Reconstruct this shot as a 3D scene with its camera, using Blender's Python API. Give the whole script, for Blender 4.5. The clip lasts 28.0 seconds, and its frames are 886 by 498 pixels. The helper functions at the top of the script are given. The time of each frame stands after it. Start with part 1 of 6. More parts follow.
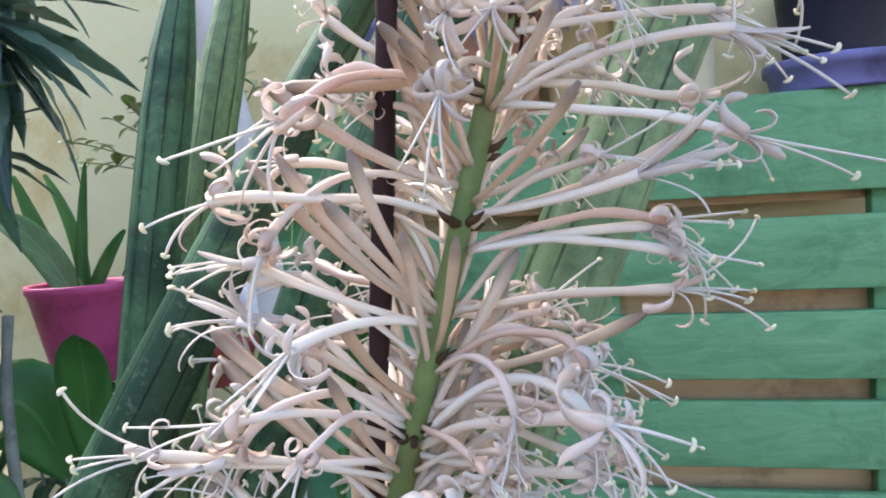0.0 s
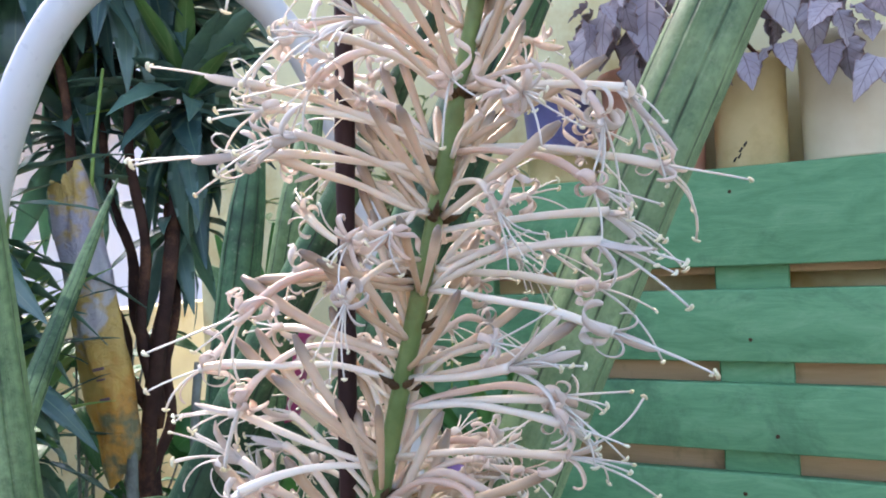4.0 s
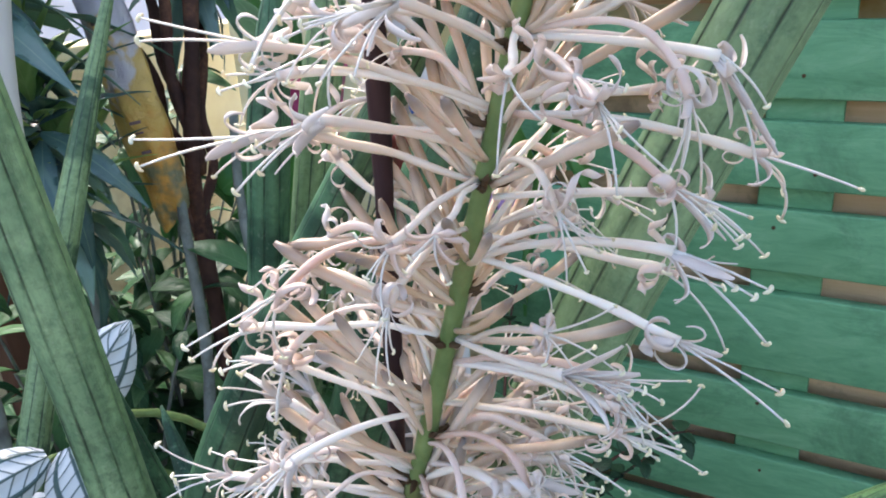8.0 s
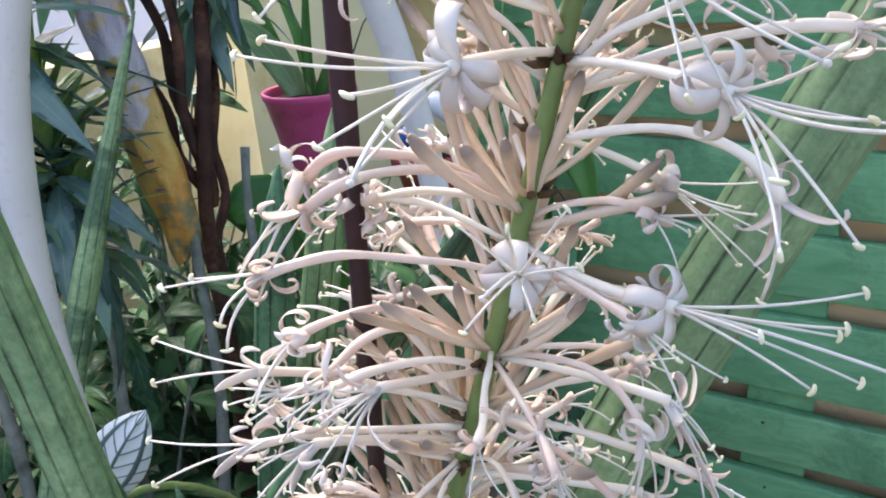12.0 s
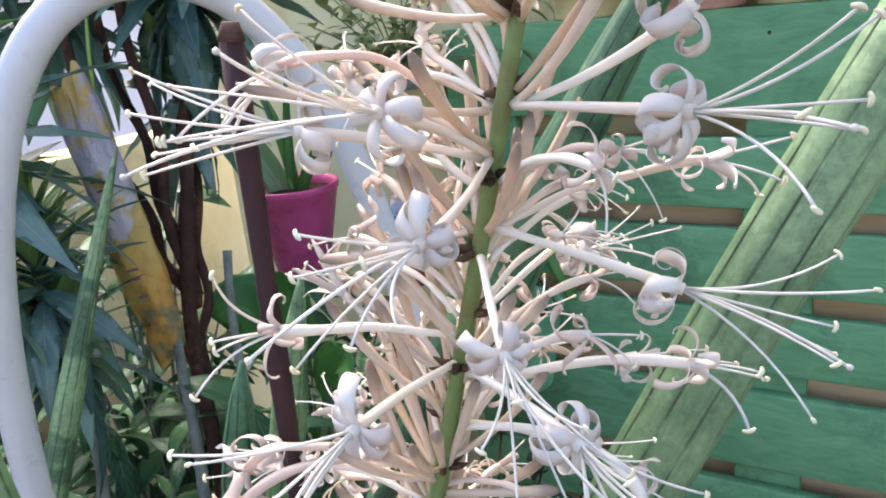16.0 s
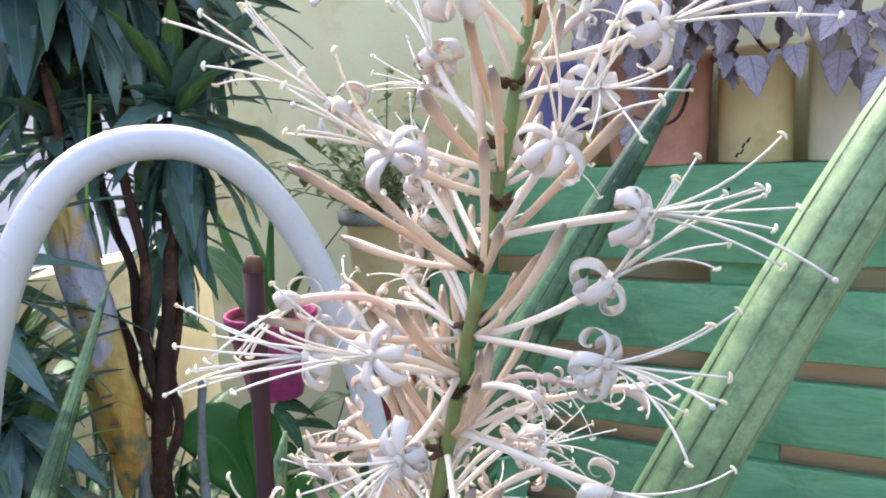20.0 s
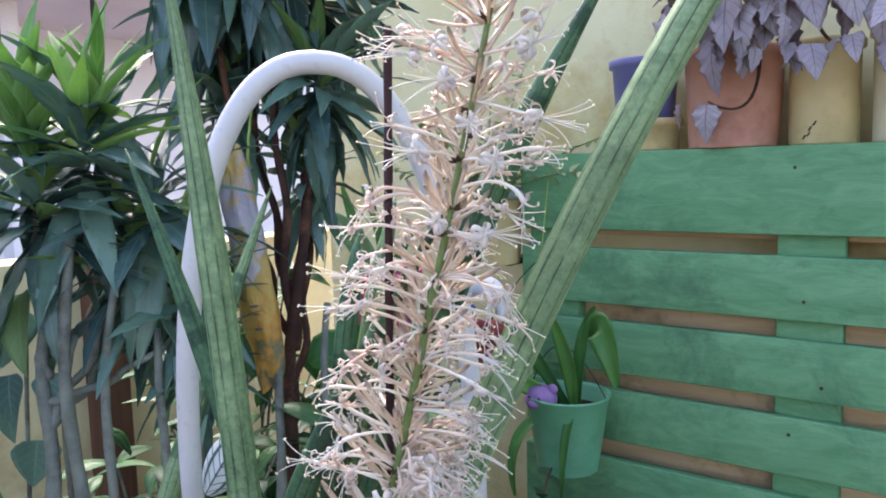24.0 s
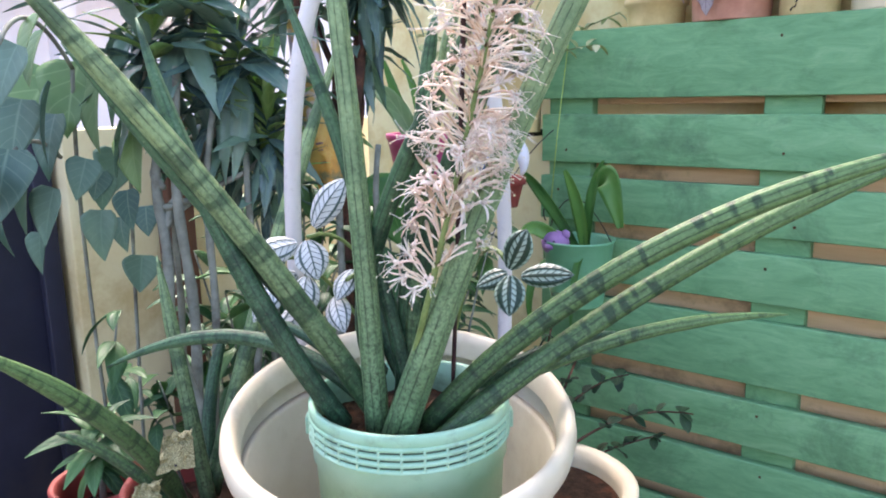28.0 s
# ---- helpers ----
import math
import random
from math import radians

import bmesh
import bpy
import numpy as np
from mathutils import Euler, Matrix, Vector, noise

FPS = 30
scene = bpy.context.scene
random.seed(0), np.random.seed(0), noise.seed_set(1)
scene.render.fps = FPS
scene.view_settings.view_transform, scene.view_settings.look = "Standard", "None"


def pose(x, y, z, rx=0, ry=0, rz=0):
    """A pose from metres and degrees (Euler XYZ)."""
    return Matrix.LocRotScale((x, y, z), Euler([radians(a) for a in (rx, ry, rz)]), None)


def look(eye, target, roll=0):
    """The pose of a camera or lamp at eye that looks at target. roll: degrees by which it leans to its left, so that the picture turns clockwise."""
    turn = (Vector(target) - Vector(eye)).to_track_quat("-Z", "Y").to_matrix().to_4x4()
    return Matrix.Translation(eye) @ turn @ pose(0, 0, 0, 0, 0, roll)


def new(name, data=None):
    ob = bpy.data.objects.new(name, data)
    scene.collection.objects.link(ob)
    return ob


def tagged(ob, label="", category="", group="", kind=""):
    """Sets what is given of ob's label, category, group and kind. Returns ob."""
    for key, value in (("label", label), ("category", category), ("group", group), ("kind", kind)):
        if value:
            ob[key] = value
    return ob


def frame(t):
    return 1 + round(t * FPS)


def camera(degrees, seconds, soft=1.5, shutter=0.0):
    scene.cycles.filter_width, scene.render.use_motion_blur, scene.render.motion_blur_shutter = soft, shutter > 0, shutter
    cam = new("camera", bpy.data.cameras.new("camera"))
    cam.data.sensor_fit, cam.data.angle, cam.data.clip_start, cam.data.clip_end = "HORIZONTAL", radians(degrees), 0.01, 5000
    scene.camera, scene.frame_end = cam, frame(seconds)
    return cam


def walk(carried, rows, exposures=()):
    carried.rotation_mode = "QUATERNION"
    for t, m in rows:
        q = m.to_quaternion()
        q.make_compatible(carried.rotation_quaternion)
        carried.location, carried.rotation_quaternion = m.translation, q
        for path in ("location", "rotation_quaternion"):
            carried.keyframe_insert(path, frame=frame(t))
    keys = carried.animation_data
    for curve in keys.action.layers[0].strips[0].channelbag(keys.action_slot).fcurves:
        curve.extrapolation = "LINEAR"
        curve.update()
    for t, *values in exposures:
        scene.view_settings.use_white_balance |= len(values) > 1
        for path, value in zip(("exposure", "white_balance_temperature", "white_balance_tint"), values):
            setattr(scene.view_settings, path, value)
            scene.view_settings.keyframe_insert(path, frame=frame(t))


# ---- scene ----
cam = camera(61.3, 28.0, 1.9)
PATH = [
    (0, (0.037, 0.0782, 0.679), (-0.4029, 2.0256, 0.5596), -3.37),
    (0.5, (0.0388, 0.076, 0.6804), (-0.4104, 2.0209, 0.5564), -3.19),
    (1, (0.0439, 0.0745, 0.6821), (-0.4863, 2.0006, 0.5872), -3.47),
    (1.5, (0.057, 0.075, 0.6843), (-0.6492, 1.9457, 0.643), -3.34),
    (2, (0.0644, 0.0736, 0.6903), (-0.6981, 1.9216, 0.6304), -3.71),
    (2.5, (0.0719, 0.0722, 0.6944), (-0.7299, 1.9039, 0.6521), -2.75),
    (3, (0.0792, 0.0717, 0.6975), (-0.7737, 1.8807, 0.6915), -2.59),
    (3.5, (0.0859, 0.07, 0.6988), (-0.8128, 1.8565, 0.7218), -3.21),
    (5.5, (0.0844, 0.0724, 0.7087), (-0.8392, 1.8437, 0.6124), -2.25),
    (6, (0.0817, 0.0743, 0.7156), (-0.862, 1.821, 0.4735), -2.88),
    (6.5, (0.08, 0.0785, 0.7207), (-0.8872, 1.7707, 0.2725), -3.64),
    (7, (0.0782, 0.0822, 0.7292), (-0.9201, 1.7206, 0.1643), -4.02),
    (7.5, (0.0762, 0.0861, 0.7353), (-0.9061, 1.6829, 0.0385), -4.38),
    (8, (0.0764, 0.0879, 0.7418), (-0.8763, 1.6838, 0.0033), -3.96),
    (8.5, (0.0736, 0.0897, 0.7467), (-0.8557, 1.6725, -0.0477), -3.16),
    (9, (0.0734, 0.0914, 0.7556), (-0.8601, 1.6534, -0.0743), -3.74),
    (9.5, (0.0747, 0.0929, 0.7656), (-0.8813, 1.6362, -0.0737), -4.57),
    (10, (0.075, 0.0951, 0.7699), (-0.8838, 1.6313, -0.079), -4.53),
    (10.5, (0.075, 0.098, 0.7742), (-0.8874, 1.6361, -0.0671), -4.52),
    (11, (0.0743, 0.1002, 0.7798), (-0.8858, 1.6507, -0.0413), -4.07),
    (11.5, (0.0764, 0.0998, 0.7874), (-0.8896, 1.6605, -0.0069), -4.19),
    (13.5, (0.0873, 0.0947, 0.806), (-0.9128, 1.6609, 0.0666), -4.45),
    (14, (0.0879, 0.0987, 0.8108), (-0.9136, 1.6679, 0.0797), -5.04),
    (14.5, (0.0904, 0.1003, 0.8153), (-0.9176, 1.6793, 0.1148), -4.61),
    (15, (0.0934, 0.1009, 0.8213), (-0.9115, 1.6961, 0.1538), -4.99),
    (15.5, (0.0945, 0.1019, 0.8262), (-0.8908, 1.7188, 0.1822), -5.47),
    (16, (0.0948, 0.1013, 0.8316), (-0.8744, 1.7388, 0.2157), -5.44),
    (16.5, (0.0942, 0.1007, 0.8343), (-0.8737, 1.7463, 0.2386), -5.37),
    (17, (0.0948, 0.0999, 0.8344), (-0.8688, 1.7506, 0.2457), -5.25),
    (17.5, (0.0938, 0.0978, 0.8352), (-0.8234, 1.7878, 0.2847), -3.76),
    (18, (0.0972, 0.0927, 0.8433), (-0.8378, 1.8022, 0.3924), -3.00),
    (18.5, (0.1013, 0.089, 0.8468), (-0.8376, 1.8075, 0.4402), -3.10),
    (19, (0.1024, 0.0872, 0.8487), (-0.8438, 1.8042, 0.4527), -3.26),
    (19.5, (0.1042, 0.0857, 0.851), (-0.8346, 1.8167, 0.5011), -3.18),
    (20, (0.1064, 0.0832, 0.8525), (-0.8239, 1.8279, 0.5513), -2.76),
    (20.5, (0.1053, 0.082, 0.8547), (-0.8183, 1.833, 0.5705), -2.92),
    (22.5, (0.1388, 0.0542, 0.8448), (-0.9194, 1.742, 0.6672), -3.81),
    (22.7, (0.1484, 0.0486, 0.8405), (-0.9435, 1.7146, 0.6614), -3.48),
    (22.9, (0.1677, 0.034, 0.8311), (-0.9718, 1.6682, 0.6549), -2.91),
    (23, (0.1719, 0.0329, 0.8205), (-0.9784, 1.6608, 0.6568), -3.40),
    (23.1, (0.1815, 0.0206, 0.822), (-0.9876, 1.6331, 0.6399), -2.53),
    (23.3, (0.1914, 0.0075, 0.8096), (-1.013, 1.5943, 0.6319), -1.94),
    (23.5, (0.2009, -0.0058, 0.7996), (-1.0131, 1.5744, 0.6283), -1.78),
    (24, (0.2128, -0.0518, 0.7733), (-0.9689, 1.5482, 0.565), -1.46),
    (24.5, (0.2283, -0.112, 0.7428), (-0.9516, 1.4872, 0.5183), -0.61),
    (25, (0.2502, -0.1612, 0.723), (-0.9213, 1.4435, 0.4936), -1.06),
    (25.5, (0.2723, -0.1964, 0.6984), (-0.9214, 1.3885, 0.4465), -0.69),
    (26, (0.2872, -0.2221, 0.6786), (-0.912, 1.3399, 0.3295), -1.01),
    (26.5, (0.2979, -0.2352, 0.6721), (-0.8963, 1.3124, 0.2493), -0.79),
    (27, (0.3077, -0.241, 0.6686), (-0.8887, 1.3021, 0.2359), -1.01),
    (27.5, (0.3146, -0.2464, 0.6711), (-0.8842, 1.2951, 0.2391), -0.71),
    (28, (0.3191, -0.2412, 0.6722), (-0.8836, 1.3071, 0.2767), -0.96),
]
EXPOSURES = [(0, 1.99, 6430, 17.0), (2, 2.06, 6430, 17.0), (6, 2.05, 6420, 16.0), (8, 2.01, 6400, 14.5), (11, 1.91, 6480, 15.0), (15, 1.91, 6580, 16.5), (18, 2.06, 6530, 17.5), (20, 2.03, 6480, 17.0), (23, 2.03, 6480, 19.5), (25, 2.08, 6580, 18.0), (26, 2.41, 6680, 19.5), (28, 2.51, 6830, 22.5)]
walk(cam, [(t, look(eye, target, roll)) for t, eye, target, roll in PATH], EXPOSURES)

# ---- daylight: a shaded patio under a bright, hazy sky ----
world = bpy.data.worlds.new("sky")
scene.world = world
world.use_nodes = True
SUN_EL, SUN_AZ = 52.0, 305.0
wn = world.node_tree
sky = wn.nodes.new("ShaderNodeTexSky")
sky.sky_type = "NISHITA"
sky.sun_disc = False
sky.sun_elevation, sky.sun_rotation = radians(SUN_EL), radians(SUN_AZ)
sky.dust_density, sky.air_density, sky.ozone_density = 3.0, 1.0, 1.0
wn.nodes["Background"].inputs["Strength"].default_value = 0.15
wn.links.new(sky.outputs[0], wn.nodes["Background"].inputs["Color"])
sun = new("sun", bpy.data.lights.new("sun", "SUN"))
sun.data.energy, sun.data.angle, sun.data.color = 1.5, radians(30), (1.0, 0.96, 0.9)
sa, se = radians(SUN_AZ), radians(SUN_EL)
sun.matrix_world = look((0, 0, 3), (-math.sin(sa) * math.cos(se), -math.cos(sa) * math.cos(se), 3 - math.sin(se)))


# ---- mesh helpers ----
class Geo:
    """Points, faces and texture coordinates, to be joined and turned into one mesh."""

    def __init__(self):
        self.v, self.f, self.uv, self.mi = [], [], [], []

    def add(self, other, m=None, mi=None):
        n = len(self.v)
        self.v += [tuple(m @ Vector(p)) for p in other.v] if m is not None else list(other.v)
        self.f += [tuple(i + n for i in face) for face in other.f]
        self.uv += other.uv
        self.mi += [mi] * len(other.f) if mi is not None else other.mi
        return self

    def mesh(self, name, *mats, smooth=True):
        me = bpy.data.meshes.new(name)
        me.from_pydata(self.v, [], self.f)
        lay = me.uv_layers.new(name="UVMap")
        loops = np.zeros(len(me.loops), dtype=np.int32)
        me.loops.foreach_get("vertex_index", loops)
        lay.data.foreach_set("uv", np.array(self.uv, dtype=np.float32)[loops].ravel())
        for m in mats:
            me.materials.append(m)
        me.polygons.foreach_set("material_index", np.array(self.mi, dtype=np.int32))
        if smooth:
            me.polygons.foreach_set("use_smooth", np.ones(len(me.polygons), dtype=bool))
        me.update()
        return me


def bez(b, m, p, n, u0=0.0, u1=1.0):
    b, m, p = Vector(b), Vector(m), Vector(p)
    return [(1 - u) ** 2 * b + 2 * u * (1 - u) * m + u * u * p for u in map(float, np.linspace(u0, u1, n))]


def frames_along(pts, side=None):
    """A tangent and two normals at each point, carried along without twist."""
    out, prev = [], None
    for i, p in enumerate(pts):
        t = (pts[min(i + 1, len(pts) - 1)] - pts[max(i - 1, 0)]).normalized()
        if prev is None:
            ref = Vector(side) if side else (Vector((0, 0, 1)) if abs(t.z) < 0.9 else Vector((1, 0, 0)))
            a = (ref - t * ref.dot(t)).normalized()
        else:
            a = (prev - t * prev.dot(t)).normalized()
        prev = a
        out.append((t, a, t.cross(a)))
    return out


def tube(pts, rad, n=10, shape=None, side=None, mi=0, capped=True):
    """A round or fluted stem along pts. rad: one radius a point. shape(angle, i): a factor on the radius."""
    g, fr, run = Geo(), frames_along(pts, side), 0.0
    for i, (p, (t, a, b)) in enumerate(zip(pts, fr)):
        run += (p - pts[i - 1]).length if i else 0.0
        for k in range(n):
            an = 2 * math.pi * k / n
            r = rad[i] * (shape(an, i) if shape else 1.0)
            g.v.append(tuple(p + a * (r * math.cos(an)) + b * (r * math.sin(an))))
            g.uv.append((k / n, run))
    for i in range(len(pts) - 1):
        for k in range(n):
            k2 = (k + 1) % n
            g.f.append((i * n + k, i * n + k2, (i + 1) * n + k2, (i + 1) * n + k))
    if capped:
        for base, p, order in ((0, pts[0], -1), ((len(pts) - 1) * n, pts[-1], 1)):
            g.v.append(tuple(p))
            g.uv.append((0.5, 0.0 if order < 0 else run))
            c = len(g.v) - 1
            for k in range(n):
                k2 = (k + 1) % n
                g.f.append((base + k, base + k2, c) if order > 0 else (base + k2, base + k, c))
    g.mi = [mi] * len(g.f)
    return g


def blade(pts, wid, n=4, fold=0.15, thick=0.0005, side=None, mi=0, ripple=0.0, flat=(0, 0, 1)):
    """A leaf with a midrib: pts along the midrib, wid half widths; folded up at the edges, with a thin underside."""
    g, fr, run = Geo(), None, 0.0
    count = len(pts)
    total = sum((pts[i + 1] - pts[i]).length for i in range(count - 1))
    for layer in (0, 1):
        run = 0.0
        for i, p in enumerate(pts):
            run += (p - pts[i - 1]).length if i else 0.0
            t = (pts[min(i + 1, count - 1)] - pts[max(i - 1, 0)]).normalized()
            up = Vector(flat)
            up = (up - t * up.dot(t))
            up = up.normalized() if up.length > 1e-4 else Vector((1, 0, 0))
            s = t.cross(up)
            for k in range(-n, n + 1):
                x = k / n
                w = wid[i] * x
                h = fold * wid[i] * abs(x) ** 1.4 + ripple * wid[i] * math.sin(i * 2.1 + (x > 0) * 1.3) * abs(x) ** 2
                q = p + s * w + up * (h - layer * thick * (1 - 0.7 * abs(x)))
                g.v.append(tuple(q))
                g.uv.append((0.5 + 0.5 * x, run / max(total, 1e-6)))
    m = 2 * n + 1
    for layer in (0, 1):
        o = layer * count * m
        for i in range(count - 1):
            for k in range(m - 1):
                q = (o + i * m + k, o + i * m + k + 1, o + (i + 1) * m + k + 1, o + (i + 1) * m + k)
                g.f.append(q if layer else q[::-1])
    o = count * m
    for i in range(count - 1):
        for k in (0, m - 1):
            q = (i * m + k, (i + 1) * m + k, o + (i + 1) * m + k, o + i * m + k)
            g.f.append(q if k else q[::-1])
    g.mi = [mi] * len(g.f)
    return g


def lathe(profile, n=48, mi=0, wob=0.0):
    g = Geo()
    run = 0.0
    for i, (r, z) in enumerate(profile):
        run += math.hypot(r - profile[i - 1][0], z - profile[i - 1][1]) if i else 0.0
        for k in range(n):
            an = 2 * math.pi * k / n
            q = r * (1 + wob * math.sin(3 * an + 1))
            g.v.append((q * math.cos(an), q * math.sin(an), z))
            g.uv.append((k / n, run))
    for i in range(len(profile) - 1):
        for k in range(n):
            k2 = (k + 1) % n
            g.f.append((i * n + k, i * n + k2, (i + 1) * n + k2, (i + 1) * n + k))
    g.mi = [mi] * len(g.f)
    return g


def box(x0, x1, y0, y1, z0, z1, bev=0.003, mi=0):
    """A block with chamfered edges."""
    bm = bmesh.new()
    bmesh.ops.create_cube(bm, size=1.0)
    for v in bm.verts:
        v.co = Vector((x0 if v.co.x < 0 else x1, y0 if v.co.y < 0 else y1, z0 if v.co.z < 0 else z1))
    if bev:
        bmesh.ops.bevel(bm, geom=bm.edges[:], offset=bev, segments=2, profile=0.6, affect="EDGES")
    g = Geo()
    bm.verts.ensure_lookup_table()
    for v in bm.verts:
        g.v.append(tuple(v.co))
        g.uv.append((v.co.x + v.co.y, v.co.z))
    g.f = [tuple(v.index for v in f.verts) for f in bm.faces]
    g.mi = [mi] * len(g.f)
    bm.free()
    return g


def ball(r, c=(0, 0, 0), sc=(1, 1, 1), u=16, v=10, mi=0):
    g = Geo()
    for i in range(v + 1):
        th = math.pi * i / v
        for k in range(u):
            an = 2 * math.pi * k / u
            g.v.append((c[0] + r * sc[0] * math.sin(th) * math.cos(an), c[1] + r * sc[1] * math.sin(th) * math.sin(an), c[2] + r * sc[2] * math.cos(th)))
            g.uv.append((k / u, i / v))
    for i in range(v):
        for k in range(u):
            k2 = (k + 1) % u
            g.f.append((i * u + k, (i + 1) * u + k, (i + 1) * u + k2, i * u + k2))
    g.mi = [mi] * len(g.f)
    return g


def part(name, geo, material, parent=None, label="", at=None, smooth=True):
    """One mesh object; under parent, if there is one. geo: a Geo or a mesh that is shared."""
    mats = material if isinstance(material, (list, tuple)) else [material]
    me = geo.mesh(name, *mats, smooth=smooth) if isinstance(geo, Geo) else geo
    ob = new(name, me)
    if parent is not None:
        ob.parent = parent
    if at is not None:
        ob.matrix_local = at
    return tagged(ob, label) if label else ob


def thing(name, label, category, group="", kind="", at=(0, 0, 0)):
    ob = new(name)
    ob.empty_display_size = 0.02
    ob.location = at
    return tagged(ob, label, category, group, kind)


# ---- materials ----
def lin(r, g, b):
    return tuple((c / 255 / 12.92) if c / 255 <= 0.04045 else ((c / 255 + 0.055) / 1.055) ** 2.4 for c in (r, g, b)) + (1.0,)


class Nodes:
    def __init__(self, name, rough=0.5, spec=0.5):
        self.m = bpy.data.materials.new(name)
        self.m.use_nodes = True
        self.t = self.m.node_tree
        self.b = self.t.nodes["Principled BSDF"]
        self.b.inputs["Roughness"].default_value = rough
        self.b.inputs["Specular IOR Level"].default_value = spec

    def put(self, kind, **ins):
        n = self.t.nodes.new(kind)
        for key, val in ins.items():
            n.inputs[key.replace("_", " ")].default_value = val
        return n

    def link(self, a, b):
        self.t.links.new(a, b)
        return self

    def coords(self, what="Object"):
        return self.put("ShaderNodeTexCoord").outputs[what]

    def noise(self, scale, detail=4.0, rough=0.6, coords=None, stretch=None, dist=0.0):
        n = self.put("ShaderNodeTexNoise", Scale=scale, Detail=detail, Roughness=rough, Distortion=dist)
        src = coords if coords is not None else self.coords()
        if stretch:
            mp = self.put("ShaderNodeMapping")
            mp.inputs["Scale"].default_value = stretch
            self.link(src, mp.inputs["Vector"])
            src = mp.outputs[0]
        self.link(src, n.inputs["Vector"])
        return n.outputs["Fac"]

    def ramp(self, fac, *stops):
        n = self.t.nodes.new("ShaderNodeValToRGB")
        el = n.color_ramp.elements
        while len(el) < len(stops):
            el.new(0.5)
        for e, (pos, col) in zip(el, stops):
            e.position, e.color = pos, col
        self.link(fac, n.inputs[0])
        return n.outputs[0]

    def mix(self, fac, a, b, mode="MIX"):
        n = self.t.nodes.new("ShaderNodeMix")
        n.data_type, n.blend_type = "RGBA", mode
        for sock, val in ((n.inputs[0], fac), (n.inputs[6], a), (n.inputs[7], b)):
            if isinstance(val, (int, float, tuple)):
                sock.default_value = val
            else:
                self.link(val, sock)
        return n.outputs[2]

    def maths(self, op, a, b=0.0):
        n = self.t.nodes.new("ShaderNodeMath")
        n.operation = op
        for sock, val in ((n.inputs[0], a), (n.inputs[1], b)):
            if isinstance(val, (int, float)):
                sock.default_value = val
            else:
                self.link(val, sock)
        return n.outputs[0]

    def rand(self):
        return self.put("ShaderNodeObjectInfo").outputs["Random"]

    def split(self, what="UV"):
        n = self.put("ShaderNodeSeparateXYZ")
        self.link(self.coords(what), n.inputs[0])
        return n.outputs

    def colour(self, c):
        self.link(c, self.b.inputs["Base Color"])
        return self

    def rough(self, r):
        self.link(r, self.b.inputs["Roughness"])
        return self

    def bump(self, fac, strength=0.3, distance=0.001):
        n = self.put("ShaderNodeBump", Strength=strength, Distance=distance)
        self.link(fac, n.inputs["Height"])
        self.link(n.outputs[0], self.b.inputs["Normal"])
        return self


def plain(name, c1, c2, scale=30.0, rough=0.5, spec=0.4, bump=0.25, dist=0.0006, fine=220.0, dirt=None, dirt_scale=9.0, stretch=None, low=0.35, high=0.65):
    """Two tones in large patches and fine grain, with relief, and a third tone of dirt."""
    n = Nodes(name, rough, spec)
    big, small = n.noise(scale, stretch=stretch), n.noise(fine, 3.0, stretch=stretch)
    col = n.mix(n.maths("MULTIPLY", small, 0.35), n.ramp(big, (low, lin(*c1)), (high, lin(*c2))), lin(*c1))
    if dirt:
        col = n.mix(n.ramp(n.noise(dirt_scale, 6.0, 0.7), (0.52, (0, 0, 0, 1)), (0.72, (0.8, 0.8, 0.8, 1))), col, lin(*dirt))
    n.colour(col).bump(n.maths("ADD", n.maths("MULTIPLY", big, 0.6), small), bump, dist)
    n.rough(n.maths("ADD", n.maths("MULTIPLY", small, 0.2), rough - 0.1))
    return n.m


def leafy(name, c1, c2, vein, rough=0.4, veins=9.0, edge=None, backlight=0.25, spec=0.4):
    """A leaf blade: midrib and side veins from the leaf's own coordinates, each leaf a little different."""
    n = Nodes(name, rough, spec)
    uv = n.split()
    off = n.maths("ABSOLUTE", n.maths("SUBTRACT", uv[0], 0.5))
    tone = n.maths("ADD", n.maths("MULTIPLY", n.noise(18.0), 0.6), n.maths("MULTIPLY", n.rand(), 0.4))
    col = n.ramp(tone, (0.3, lin(*c1)), (0.75, lin(*c2)))
    side = n.maths("SINE", n.maths("MULTIPLY", n.maths("SUBTRACT", uv[1], n.maths("MULTIPLY", off, 0.5)), veins * 6.283))
    line = n.ramp(side, (0.9, (0, 0, 0, 1)), (1.0, (0.45, 0.45, 0.45, 1)))
    rib = n.ramp(off, (0.0, (0.8, 0.8, 0.8, 1)), (0.035, (0, 0, 0, 1)))
    col = n.mix(n.mix(1.0, line, rib, "LIGHTEN"), col, lin(*vein))
    if edge:
        col = n.mix(n.ramp(off, (0.46, (0, 0, 0, 1)), (0.49, (1, 1, 1, 1))), col, lin(*edge))
    n.colour(col).bump(n.maths("ADD", side, n.noise(120.0)), 0.2, 0.0006)
    if backlight:
        tr = n.put("ShaderNodeBsdfTranslucent")
        n.link(col, tr.inputs["Color"])
        ms = n.put("ShaderNodeMixShader")
        ms.inputs[0].default_value = backlight
        out = n.t.nodes["Material Output"]
        n.link(n.b.outputs[0], ms.inputs[1]).link(tr.outputs[0], ms.inputs[2]).link(ms.outputs[0], out.inputs["Surface"])
    return n.m


